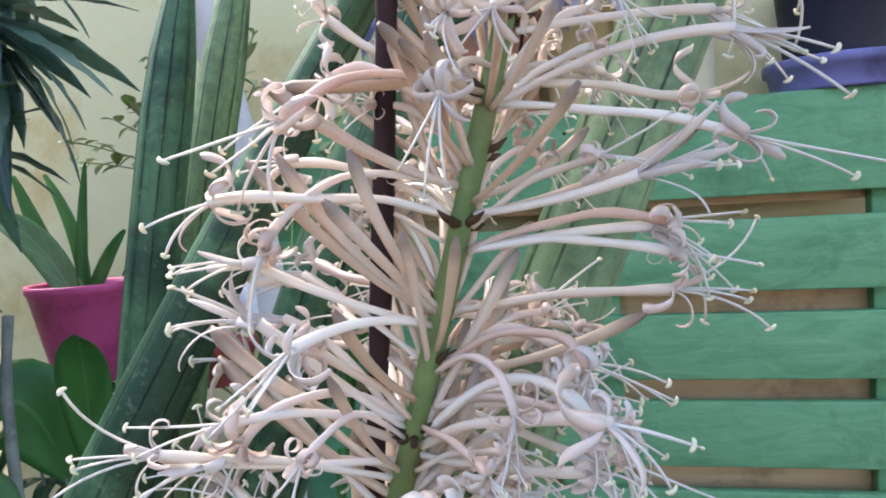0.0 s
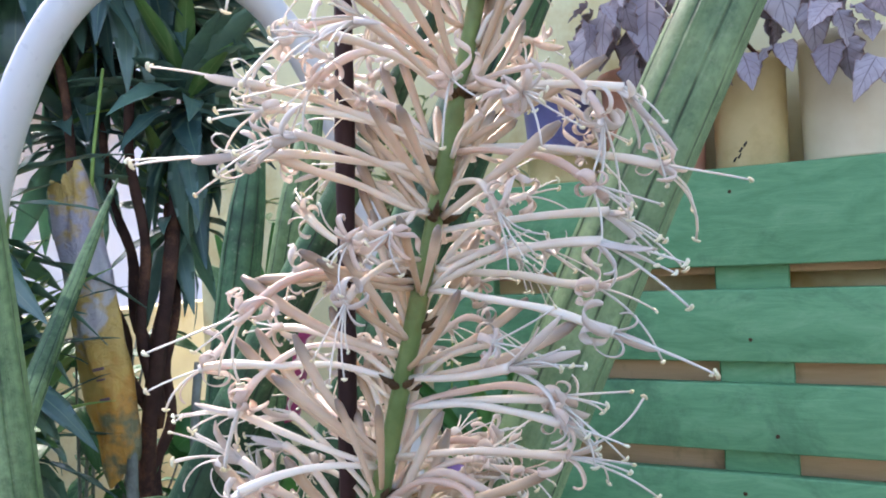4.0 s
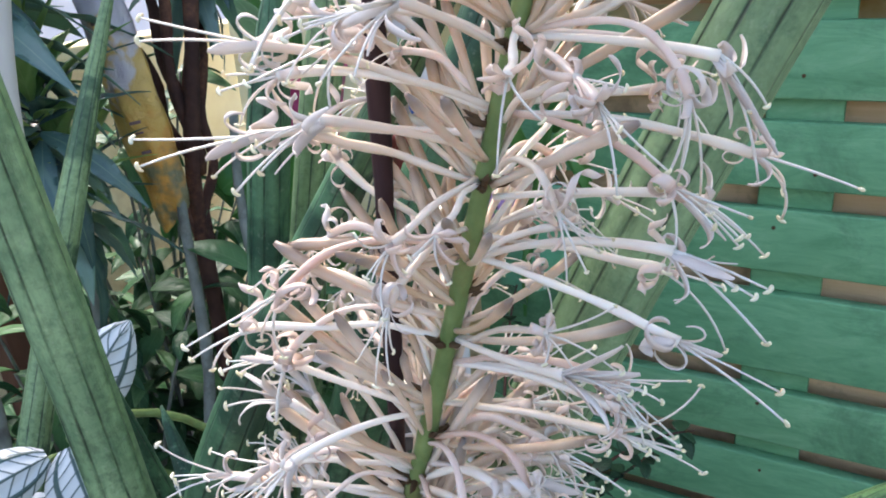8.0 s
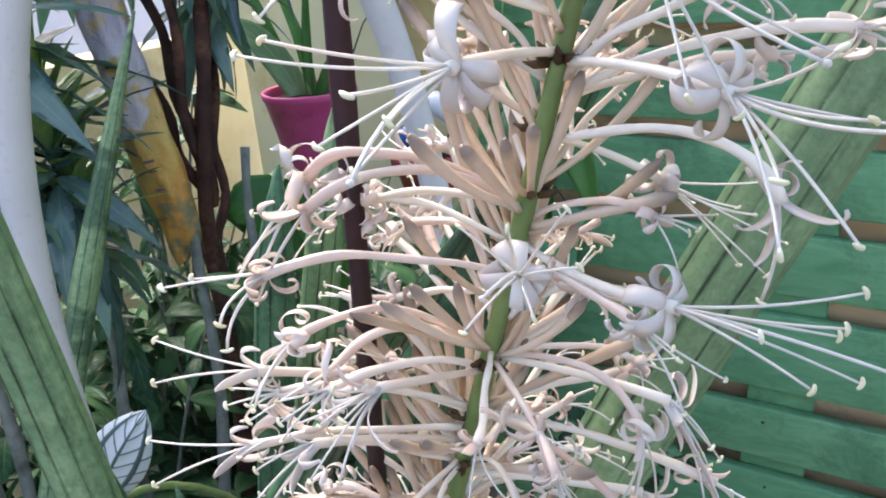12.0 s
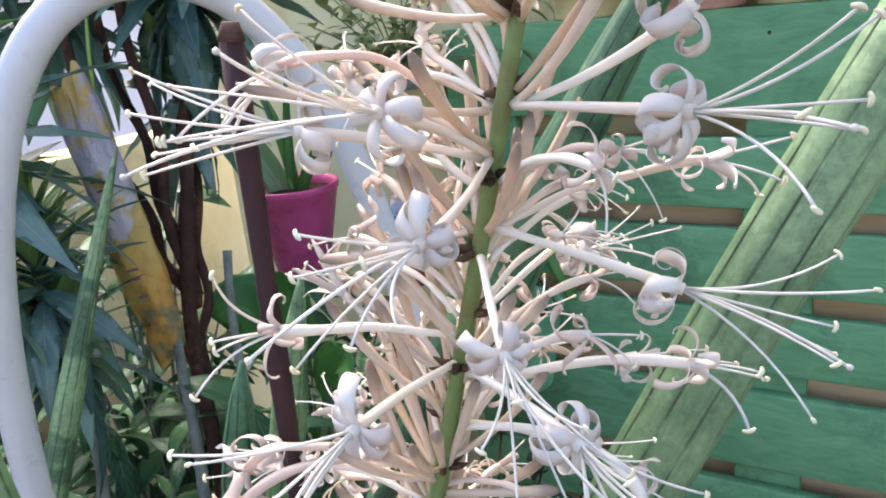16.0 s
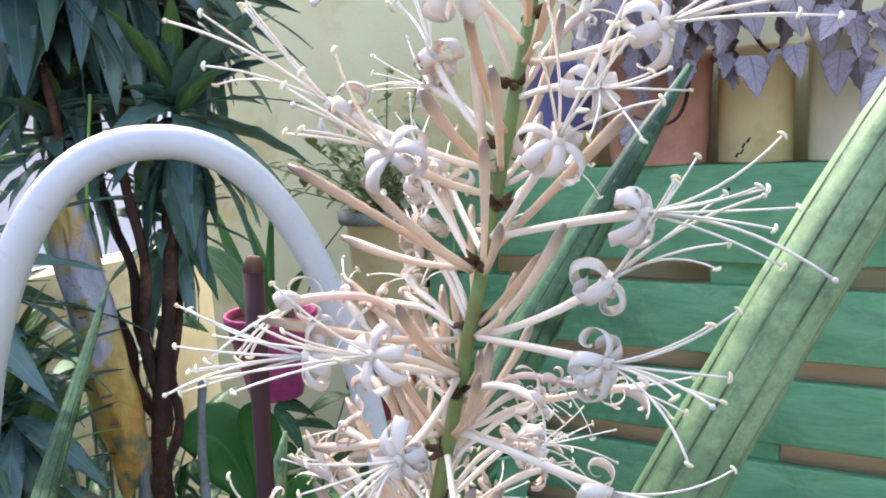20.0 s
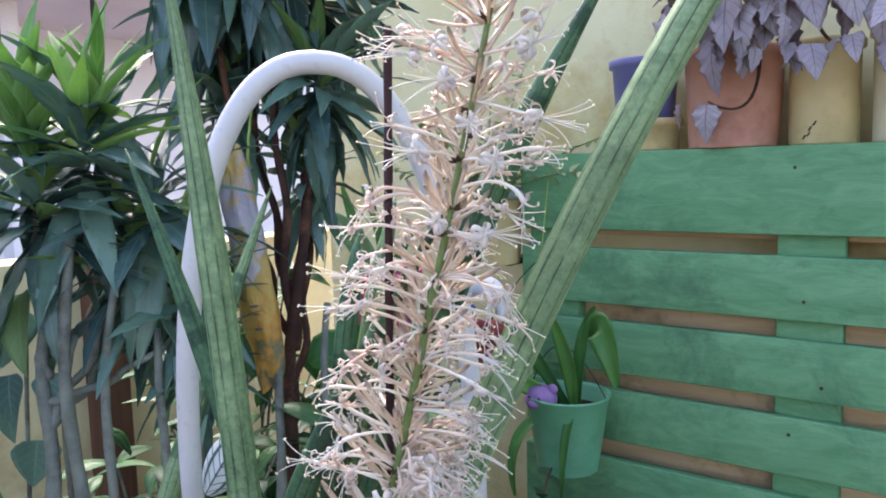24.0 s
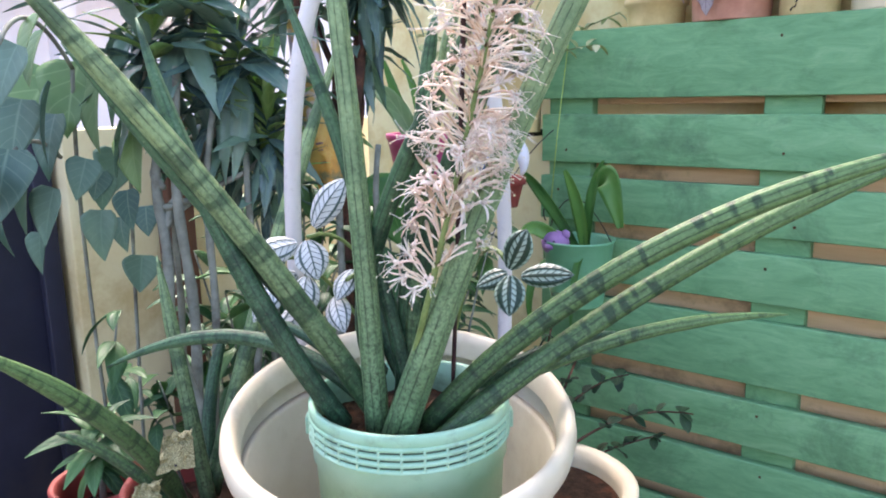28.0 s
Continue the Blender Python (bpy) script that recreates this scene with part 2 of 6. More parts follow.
def spear_leaf(name, light, dark, groove, bands=0.5, often=30.0, narrow=0.0):
    """The cylindrical leaf: pale green with ragged dark cross bands and thin dark furrows along it."""
    n = Nodes(name, 0.46, 0.32)
    uv = n.split()
    cross = n.put("ShaderNodeCombineXYZ")
    ragged = n.maths("MULTIPLY", n.noise(120.0, 4.0, 0.7), 0.006)
    n.link(n.maths("ADD", uv[1], ragged), cross.inputs[1])
    n.link(n.maths("MULTIPLY", uv[0], 0.015), cross.inputs[0])
    n.link(n.maths("MULTIPLY", n.rand(), 7.0), cross.inputs[2])
    wavy = n.maths("ADD", n.maths("MULTIPLY", n.noise(often, 2.0, 0.4, coords=cross.outputs[0]), 0.62), n.maths("MULTIPLY", n.noise(85.0, 2.0, 0.45, coords=cross.outputs[0]), 0.38))
    tone = n.mix(n.noise(24.0, 4.0, 0.6), lin(*light), lin(*[c * 0.86 for c in light]))
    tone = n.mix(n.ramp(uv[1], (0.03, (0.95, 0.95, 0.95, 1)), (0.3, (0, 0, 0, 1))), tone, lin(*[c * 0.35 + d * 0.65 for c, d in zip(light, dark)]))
    col = n.mix(n.ramp(wavy, (0.5 + narrow, (0, 0, 0, 1)), (0.555 + narrow, (bands, bands, bands, 1))), tone, lin(*dark))
    col = n.mix(n.ramp(n.noise(190.0, 5.0, 0.75), (0.5, (0, 0, 0, 1)), (0.72, (0.55, 0.55, 0.55, 1))), col, lin(*dark))
    wob = n.maths("ADD", uv[0], n.maths("MULTIPLY", n.noise(14.0, 2.0), 0.012))
    saw = n.maths("FRACT", n.maths("MULTIPLY", wob, 9.0))
    lane = n.put("ShaderNodeCombineXYZ")
    n.link(n.maths("MULTIPLY", uv[0], 3.2), lane.inputs[0])
    n.link(n.maths("MULTIPLY", uv[1], 7.0), lane.inputs[1])
    n.link(n.maths("MULTIPLY", n.rand(), 9.0), lane.inputs[2])
    streak = n.noise(9.0, 5.0, 0.7, coords=lane.outputs[0], dist=0.3)
    beside = n.ramp(n.maths("ABSOLUTE", n.maths("SUBTRACT", saw, 0.5)), (0.0, (1, 1, 1, 1)), (0.32, (0.2, 0.2, 0.2, 1)))
    col = n.mix(n.mix(1.0, beside, n.ramp(streak, (0.44, (0, 0, 0, 1)), (0.64, (0.75, 0.75, 0.75, 1))), "MULTIPLY"), col, lin(*[d * 0.85 for d in dark]))
    fur = n.ramp(n.maths("ABSOLUTE", n.maths("SUBTRACT", saw, 0.5)), (0.0, (1, 1, 1, 1)), (0.08, (0, 0, 0, 1)))
    broken = n.mix(1.0, fur, n.ramp(n.noise(40.0, 3.0), (0.4, (0.15, 0.15, 0.15, 1)), (0.52, (1, 1, 1, 1))), "MULTIPLY")
    col = n.mix(broken, col, lin(*groove))
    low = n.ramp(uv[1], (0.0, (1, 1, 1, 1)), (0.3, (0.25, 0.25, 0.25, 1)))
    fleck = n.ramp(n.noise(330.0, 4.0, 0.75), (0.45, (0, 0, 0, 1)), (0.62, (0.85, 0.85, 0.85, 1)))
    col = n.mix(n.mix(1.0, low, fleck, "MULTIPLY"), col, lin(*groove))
    dust = n.noise(520.0, 2.0)
    col = n.mix(n.ramp(dust, (0.6, (0, 0, 0, 1)), (0.8, (0.2, 0.2, 0.2, 1))), col, lin(196, 204, 176))
    n.colour(col).bump(n.maths("SUBTRACT", n.maths("MULTIPLY", n.noise(160.0), 0.4), fur), 0.5, 0.0008)
    return n.m


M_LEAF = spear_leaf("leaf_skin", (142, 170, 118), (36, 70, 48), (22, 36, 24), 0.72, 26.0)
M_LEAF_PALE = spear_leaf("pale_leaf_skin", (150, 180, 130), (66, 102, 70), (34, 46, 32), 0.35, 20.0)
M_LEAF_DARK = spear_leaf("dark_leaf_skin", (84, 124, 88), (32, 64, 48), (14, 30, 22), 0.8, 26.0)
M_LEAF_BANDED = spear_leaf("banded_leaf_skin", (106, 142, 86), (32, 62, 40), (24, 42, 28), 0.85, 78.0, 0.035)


def flower_skin(name, base, tipc, start, warm, thin=0.0):
    """Waxy flower tissue: paler at the foot, and a smoky tip on the buds."""
    n = Nodes(name, 0.34, 0.5)
    uv = n.split()
    tone = n.maths("ADD", n.maths("MULTIPLY", n.noise(160.0, 3.0), 0.5), n.maths("MULTIPLY", n.rand(), 0.5))
    col = n.ramp(tone, (0.3, lin(*base)), (0.72, lin(*warm)))
    if start:
        col = n.mix(n.ramp(uv[1], (start, (0, 0, 0, 1)), (start + 0.0035, (0.9, 0.9, 0.9, 1))), col, lin(*tipc))
    n.colour(col).bump(n.noise(900.0, 2.0), 0.15, 0.0002)
    if thin:
        tr = n.put("ShaderNodeBsdfTranslucent")
        n.link(col, tr.inputs["Color"])
        ms = n.put("ShaderNodeMixShader")
        ms.inputs[0].default_value = thin
        n.link(n.b.outputs[0], ms.inputs[1]).link(tr.outputs[0], ms.inputs[2]).link(ms.outputs[0], n.t.nodes["Material Output"].inputs["Surface"])
        return n.m
    n.b.inputs["Subsurface Weight"].default_value = 0.25
    n.b.inputs["Subsurface Radius"].default_value = (0.003, 0.002, 0.0015)
    n.b.inputs["Subsurface Scale"].default_value = 1.0
    return n.m


# tips darken over the last few millimetres
M_BUD = flower_skin("bud_skin", (212, 193, 171), (78, 64, 58), 0.0252, (190, 165, 136))
M_TUBE = flower_skin("flower_tube", (236, 226, 211), None, 0, (216, 199, 179))
M_PETAL = flower_skin("petal", (238, 231, 222), None, 0, (222, 210, 200), 0.3)
M_FILAMENT = flower_skin("filament", (216, 210, 198), None, 0, (204, 196, 184))
M_ANTHER = flower_skin("anther", (228, 222, 190), None, 0, (214, 204, 164))
M_WILT = flower_skin("faded_flower", (228, 209, 195), None, 0, (206, 176, 157))
M_STALK = plain("flower_stalk", (122, 142, 84), (86, 108, 56), 90, 0.45, 0.4, 0.3, 0.0004, 600, (110, 96, 52), 60)
M_BRACT = plain("dry_bract", (92, 72, 48), (58, 44, 32), 200, 0.8, 0.2, 0.4, 0.0003, 900)
M_STAKE = plain("stake_bark", (66, 42, 44), (38, 24, 26), 60, 0.7, 0.3, 0.6, 0.0008, 300, (40, 28, 26), 40, stretch=(1, 1, 0.15))
M_DARKCUT = plain("cut_wood", (96, 70, 60), (58, 40, 36), 200, 0.8, 0.2, 0.5, 0.0005, 900)
M_CREAM_POT = plain("cream_plastic", (212, 203, 180), (198, 187, 160), 12, 0.38, 0.45, 0.08, 0.0005, 120, (176, 158, 130), 7)
M_GREEN_POT = plain("faded_green_plastic", (164, 202, 178), (112, 174, 136), 8, 0.42, 0.45, 0.15, 0.0005, 150, (104, 128, 108), 22)
# dusty pot green, darkened to paint in the shade inside the slots
M_SLOT = plain("dusty_shaded_slots", (92, 116, 100), (60, 80, 68), 40, 0.7, 0.2, 0.3, 0.0005, 200, (50, 62, 54), 24)
M_SOIL = plain("potting_soil", (70, 54, 42), (36, 28, 24), 90, 0.95, 0.1, 1.0, 0.004, 400, (110, 70, 50), 30)


def painted_wood():
    n = Nodes("green_painted_wood", 0.62, 0.3)
    grain = n.noise(14.0, 7.0, 0.7, stretch=(0.9, 3.0, 3.2), dist=0.8)
    fine = n.noise(110.0, 4.0, 0.7, stretch=(0.2, 3.0, 3.0))
    col = n.ramp(grain, (0.3, lin(92, 144, 98)), (0.55, lin(116, 167, 119)), (0.8, lin(142, 185, 138)))
    col = n.mix(n.ramp(fine, (0.55, (0, 0, 0, 1)), (0.8, (0.14, 0.14, 0.14, 1))), col, lin(70, 116, 80))
    smut = n.noise(5.0, 8.0, 0.78, dist=0.5)
    col = n.mix(n.ramp(smut, (0.5, (0, 0, 0, 1)), (0.7, (0.75, 0.75, 0.75, 1))), col, lin(60, 88, 66))
    col = n.mix(n.maths("MULTIPLY", n.rand(), 0.22), col, lin(78, 140, 100))
    knot = n.put("ShaderNodeTexVoronoi", Scale=6.0)
    n.link(n.coords(), knot.inputs["Vector"])
    col = n.mix(n.ramp(knot.outputs["Distance"], (0.02, (0.7, 0.7, 0.7, 1)), (0.07, (0, 0, 0, 1))), col, lin(46, 78, 58))
    n.colour(col).bump(n.maths("ADD", n.maths("MULTIPLY", grain, 0.7), fine), 0.4, 0.0012)
    return n.m


M_PALLET = painted_wood()
M_RAWWOOD = plain("raw_pallet_wood", (230, 192, 148), (208, 166, 120), 10, 0.8, 0.2, 0.5, 0.001, 90, (110, 80, 60), 6, stretch=(0.4, 5, 5))
M_YELLOW = plain("yellow_wall_paint", (236, 228, 182), (226, 214, 160), 5, 0.8, 0.2, 0.4, 0.0015, 130, (194, 156, 78), 2.6)
M_FLOOR = plain("cement_floor", (120, 112, 104), (92, 86, 80), 7, 0.85, 0.2, 0.5, 0.002, 110, (60, 54, 50), 3)
M_HOOP = plain("white_plastic_tube", (216, 213, 212), (206, 202, 202), 20, 0.3, 0.5, 0.05, 0.0004, 150)

# ---- the setting: floor, back wall, side wall ----
FLOOR = -0.24


def slab(name, geo, mat, label, category):
    return tagged(part(name, geo, mat, None, label), label, category, "", "structure")


ground = Geo()
ground.v = [(-60, -60, FLOOR), (60, -60, FLOOR), (60, 60, FLOOR), (-60, 60, FLOOR)]
ground.uv, ground.f, ground.mi = [(0, 0), (1, 0), (1, 1), (0, 1)], [(0, 1, 2, 3)], [0]
slab("floor", ground, M_FLOOR, "grey cement patio floor with dark stains", "floor")
slab("wall_north", box(-1.1, 2.4, 1.26, 1.38, FLOOR, 2.3, 0.004), M_YELLOW, "pale yellow painted patio wall", "wall")


# pallet: front boards, stringers, back boards
BOARDS = ((0.667, 0.797), (0.541, 0.636), (0.423, 0.512), (0.303, 0.393), (0.149, 0.270), (0.027, 0.115), (-0.1, -0.003), (-0.225, -0.128))
pallet = thing("pallet", "green painted wooden pallet leaning upright against the wall", "pallet", at=(0, 1.12, FLOOR))
PX0, PX1 = -0.472, 0.462


def in_pallet(ob):
    ob.location = (-0.0, -1.12, -FLOOR)
    return ob


rng = random.Random(4)
for z0, z1 in BOARDS:
    g = box(PX0 + rng.uniform(-0.004, 0.003), PX1, 1.12 + rng.uniform(-0.0015, 0.0015), 1.139, z0, z1, 0.0025)
    in_pallet(part("board", g, M_PALLET, pallet))
for x0, x1 in ((PX0 + 0.004, -0.372), (-0.046, 0.046), (0.366, PX1 - 0.004)):
    in_pallet(part("stringer", box(x0, x1, 1.1405, 1.168, FLOOR, 0.778, 0.003), M_PALLET, pallet))
for z0, z1 in ((0.655, 0.765), (0.5, 0.63), (0.36, 0.475), (0.21, 0.34), (0.07, 0.19), (-0.1, 0.05), (-0.235, -0.12)):
    in_pallet(part("back_board", box(PX0, PX1, 1.1695, 1.184, z0, z1, 0.002), M_RAWWOOD, pallet, "bare brown wood"))
in_pallet(part("top_board", box(PX0 + 0.01, PX1 - 0.01, 1.141, 1.215, 0.7795, 0.7955, 0.002), M_PALLET, pallet))
for x in (-0.012, 0.022, -0.43, -0.405, 0.385, 0.43):
    for z0, z1 in BOARDS:
        for s in ((0.28,) if rng.random() < 0.4 else (0.72,)):
            if rng.random() < 0.35:
                continue
            zz = z0 + (z1 - z0) * (s + rng.uniform(-0.06, 0.06))
            nail = ball(0.0028, (x + rng.uniform(-0.012, 0.012), 1.1192, zz), (1, 0.4, 1), 8, 6)
            in_pallet(part("nail", nail, M_BRACT, pallet))

# ---- spear plant in its pots ----
cream = thing("cream_pot", "large cream plastic planter with a thick rolled rim", "pot", at=(-0.101, 0.232, FLOOR))
R = 0.153
H = 0.403 - FLOOR
prof = [(0.0, 0.0), (R * 0.66, 0.0), (R * 0.7, 0.01), (R * 0.9, H - 0.075), (R * 0.93, H - 0.04), (R * 0.985, H - 0.034), (R * 1.015, H - 0.026), (R * 1.03, H - 0.015), (R * 1.022, H - 0.006), (R * 1.0, H), (R * 0.965, H - 0.001),
        (R * 0.935, H - 0.008), (R * 0.915, H - 0.022), (R * 0.9, H - 0.042), (R * 0.89, H - 0.045), (R * 0.66, 0.02), (0.0, 0.02)]


def slant(g):
    """The planter's mouth dips towards the open side of the patio; its foot stays level."""
    g.v = [(x, y, z + 0.167 * (-0.63 * x + 0.777 * y) * (z / H) ** 2) for x, y, z in g.v]
    return g


part("body", slant(lathe(prof[:5] + prof[-3:], 72)), M_CREAM_POT, cream)
part("rim", slant(lathe([(R * 0.925, H - 0.043)] + prof[5:13], 72)), M_CREAM_POT, cream, "thick rolled rim")

green = thing("green_pot", "faded mint green plastic nursery pot with ribbed slots", "pot", at=(-0.0944, 0.238, 0.2))
GH = 0.414 - 0.2
prof = [(0.0, 0.0), (0.0753, 0.0), (0.0772, 0.005), (0.0849, GH - 0.052), (0.0873, GH - 0.05), (0.0873, GH - 0.012), (0.0893, GH - 0.01), (0.0893, GH - 0.002), (0.0878, GH), (0.0844, GH - 0.001),
        (0.0835, GH - 0.02), (0.0811, 0.01), (0.0, 0.01)]
part("body", lathe(prof, 72), M_GREEN_POT, green)
# raised dark ring; its colour gives the shadow lines between the ridges
part("slot_band", lathe([(0.0874, GH - 0.034), (0.0879, GH - 0.033), (0.0879, GH - 0.011), (0.0874, GH - 0.0105)], 72), M_SLOT, green, "dusty slot band with the shade of recesses in its colour")
for k in range(4):
    ring = [Vector((0.0877 * math.cos(a), 0.0877 * math.sin(a), GH - 0.0125 - 0.0065 * k)) for a in np.linspace(0, 2 * math.pi, 73)]
    part("ridge", tube(ring, [0.0025] * 73, 8, capped=False), M_GREEN_POT, green)
for k in range(30):
    a = 2 * math.pi * k / 30
    part("rib", box(-0.0011, 0.0011, 0.0873, 0.0898, GH - 0.034, GH - 0.011, 0.0005), M_GREEN_POT, green, at=Matrix.Rotation(a, 4, "Z"))
for a in (130, -50):
    part("lug", box(-0.006, 0.006, 0.0865, 0.093, GH - 0.034, GH - 0.018, 0.001), M_GREEN_POT, green, at=Matrix.Rotation(radians(a), 4, "Z"))
dirt = Geo()
for i in range(8):
    for k in range(40):
        r, a = 0.0832 * i / 7, 2 * math.pi * k / 40
        dirt.v.append((r * math.cos(a), r * math.sin(a), GH - 0.03 + 0.006 * noise.noise(Vector((r * 60 * math.cos(a), r * 60 * math.sin(a), 1)))))
        dirt.uv.append((0, 0))
for i in range(7):
    for k in range(40):
        dirt.f.append((i * 40 + k, (i + 1) * 40 + k, (i + 1) * 40 + (k + 1) % 40, i * 40 + (k + 1) % 40))
dirt.mi = [0] * len(dirt.f)
part("soil", dirt, M_SOIL, green, "dark potting soil with red grit")

plant = thing("spear_plant", "cylindrical snake plant with banded leaves and cream flower spike", "plant", at=(-0.094, 0.241, 0.395))
ORIGIN = Vector((-0.094, 0.241, 0.395))


def local(pts):
    return [p - ORIGIN for p in pts]


def spear(b, m, p, r, mat, over=1.0, tip=True, start=0.0, n=26, foot=0.95, name="leaf", taper=0.3, point=0.3):
    """A cylindrical leaf with shallow furrows and one deeper channel, tapering to a hard dry point."""
    pts = local(bez(b, m, p, n, start, over))
    rad = []
    for i in range(n):
        u = i / (n - 1)
        w = r * (foot + (1.07 - foot) * min(u * 3, 1.0)) * (1 - taper * u)
        if tip:
            w *= min(1.0, ((1 - u) / point + 0.02) ** 0.6)
        rad.append(w)
    seed = rng.uniform(0, 9)
    flute = lambda an, i: 1 + 0.035 * math.cos(9 * an + seed) - 0.16 * max(0.0, math.cos(an - 1.2)) ** 8
    return part(name, tube(pts, rad, 27, flute), mat, plant)


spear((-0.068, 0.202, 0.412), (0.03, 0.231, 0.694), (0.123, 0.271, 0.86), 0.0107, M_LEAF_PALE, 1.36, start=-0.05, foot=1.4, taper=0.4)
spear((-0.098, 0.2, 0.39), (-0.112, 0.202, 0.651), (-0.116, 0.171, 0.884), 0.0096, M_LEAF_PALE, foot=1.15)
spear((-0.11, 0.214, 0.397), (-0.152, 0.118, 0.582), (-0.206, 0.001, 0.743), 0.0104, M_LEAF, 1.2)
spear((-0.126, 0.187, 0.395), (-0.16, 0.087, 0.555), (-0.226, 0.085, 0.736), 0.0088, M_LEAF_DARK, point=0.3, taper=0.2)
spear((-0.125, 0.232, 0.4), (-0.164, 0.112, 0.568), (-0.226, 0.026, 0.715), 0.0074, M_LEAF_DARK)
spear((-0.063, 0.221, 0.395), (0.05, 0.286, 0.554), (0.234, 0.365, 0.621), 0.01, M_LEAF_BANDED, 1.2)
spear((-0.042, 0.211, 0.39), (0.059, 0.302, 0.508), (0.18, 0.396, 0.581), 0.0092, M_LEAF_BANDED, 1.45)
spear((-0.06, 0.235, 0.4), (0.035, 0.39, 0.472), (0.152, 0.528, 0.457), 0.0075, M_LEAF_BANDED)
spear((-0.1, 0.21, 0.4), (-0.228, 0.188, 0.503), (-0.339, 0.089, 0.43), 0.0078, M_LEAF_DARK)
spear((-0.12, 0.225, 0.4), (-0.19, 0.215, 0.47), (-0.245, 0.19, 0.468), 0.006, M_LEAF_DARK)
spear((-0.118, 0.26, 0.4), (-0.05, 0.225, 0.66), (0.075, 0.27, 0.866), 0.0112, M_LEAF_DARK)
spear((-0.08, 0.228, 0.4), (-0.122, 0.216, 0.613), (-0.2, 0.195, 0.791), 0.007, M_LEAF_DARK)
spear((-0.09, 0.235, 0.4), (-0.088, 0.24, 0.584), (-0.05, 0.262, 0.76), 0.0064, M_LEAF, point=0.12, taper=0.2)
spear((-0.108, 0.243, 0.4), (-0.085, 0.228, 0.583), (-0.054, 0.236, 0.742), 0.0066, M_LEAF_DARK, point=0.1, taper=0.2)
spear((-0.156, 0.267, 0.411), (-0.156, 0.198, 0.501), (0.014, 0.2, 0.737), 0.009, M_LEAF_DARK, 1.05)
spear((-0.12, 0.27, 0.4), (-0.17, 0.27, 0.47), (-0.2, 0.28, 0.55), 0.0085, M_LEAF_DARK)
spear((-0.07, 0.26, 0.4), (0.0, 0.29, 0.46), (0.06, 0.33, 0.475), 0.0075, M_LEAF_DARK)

# flower stalk
STEM = bez((-0.074, 0.205, 0.42), (0.004, 0.181, 0.605), (0.054, 0.198, 0.835), 60, 0.0, 1.16)
part("flower_stalk", tube(local(STEM), [(0.003 - 0.0021 * i / 59) * (1 + 0.05 * math.sin(i * 1.7)) for i in range(60)], 12), M_STALK, plant, "green flower stalk")


def on_stem(z):
    for a, b in zip(STEM, STEM[1:]):
        if a.z <= z <= b.z:
            return a.lerp(b, (z - a.z) / (b.z - a.z))
    return STEM[-1]


# flower shapes, base at the origin, growing along +z and curving towards +x
def curl(start, out, axis, length, coil, width, turns=1.3, n=20):
    """A petal: a strap that leaves along the axis, bends outward and rolls back on itself."""
    pts, p, ang = [], Vector(start), 0.3
    side = axis.cross(out).normalized()
    step = length / n
    for i in range(n + 1):
        pts.append(p.copy())
        u = i / n
        p += (axis * math.cos(ang) + out * math.sin(ang) + side * 0.06 * coil) * step * (1.25 - 0.5 * u)
        ang += turns * 2 * math.pi / n * (0.55 + 0.9 * u) * (1 + 0.55 * math.sin(i * 0.7 + coil * 5))
    g = Geo()
    fr = frames_along(pts)
    for i, q in enumerate(pts):
        u = i / n
        w = width * (0.6 + 0.4 * math.sin(math.pi * min(u * 0.9 + 0.08, 1))) * (1 - 0.5 * max(0, u - 0.75) / 0.25)
        nrm = fr[i][0].cross(side)
        for layer in (0, 1):
            for x in (-1, 0, 1):
                g.v.append(tuple(q + side * (w * x) + nrm * (0.12 * w * (1 - abs(x)) - layer * 0.00016)))
                g.uv.append((0.5 + x * 0.5, u * 0.01))
    for i in range(n):
        for o in (0, 3):
            for k in (0, 1):
                a = i * 6 + o + k
                q = (a, a + 1, a + 7, a + 6)
                g.f.append(q if o else q[::-1])
        a = i * 6
        g.f += [(a, a + 3, a + 9, a + 6), (a + 5, a + 2, a + 8, a + 11)]
    g.mi = [0] * len(g.f)
    return g


def roll(start, out, axis, radius, width, turns, skew, n=22):
    """A petal: a thin strap that bends straight back from the mouth and rolls up like a watch spring."""
    side = axis.cross(out).normalized()
    pts, p, ang, g = [], Vector(start), 0.9, Geo()
    for i in range(n + 1):
        pts.append(p.copy())
        u = i / n
        step = turns * 2 * math.pi / n
        rr = radius * (1.35 - 0.95 * u)
        p += (axis * math.cos(ang) + out * math.sin(ang)) * (rr * step) + side * (skew * rr * step)
        ang += step
    fr = frames_along(pts)
    for i, q in enumerate(pts):
        u = i / n
        w = width * (0.55 + 0.45 * math.sin(math.pi * min(u * 0.9 + 0.1, 1))) * (1 - 0.55 * max(0, u - 0.8) / 0.2)
        nrm = fr[i][0].cross(side)
        for layer in (0, 1):
            for x in (-1, 0, 1):
                g.v.append(tuple(q + side * (w * x) + nrm * (0.08 * w * (1 - abs(x)) - layer * 0.00009)))
                g.uv.append((0.5 + x * 0.5, u * 0.01))
    for i in range(n):
        for o in (0, 3):
            for k in (0, 1):
                a = i * 6 + o + k
                q = (a, a + 1, a + 7, a + 6)
                g.f.append(q if o else q[::-1])
        a = i * 6
        g.f += [(a, a + 3, a + 9, a + 6), (a + 5, a + 2, a + 8, a + 11)]
    g.mi = [0] * len(g.f)
    return g


def level(pts):
    """Turns a curve that starts at the origin so that its end lies on the +z axis."""
    turn = pts[-1].rotation_difference(Vector((0, 0, 1)))
    return [turn @ p for p in pts]


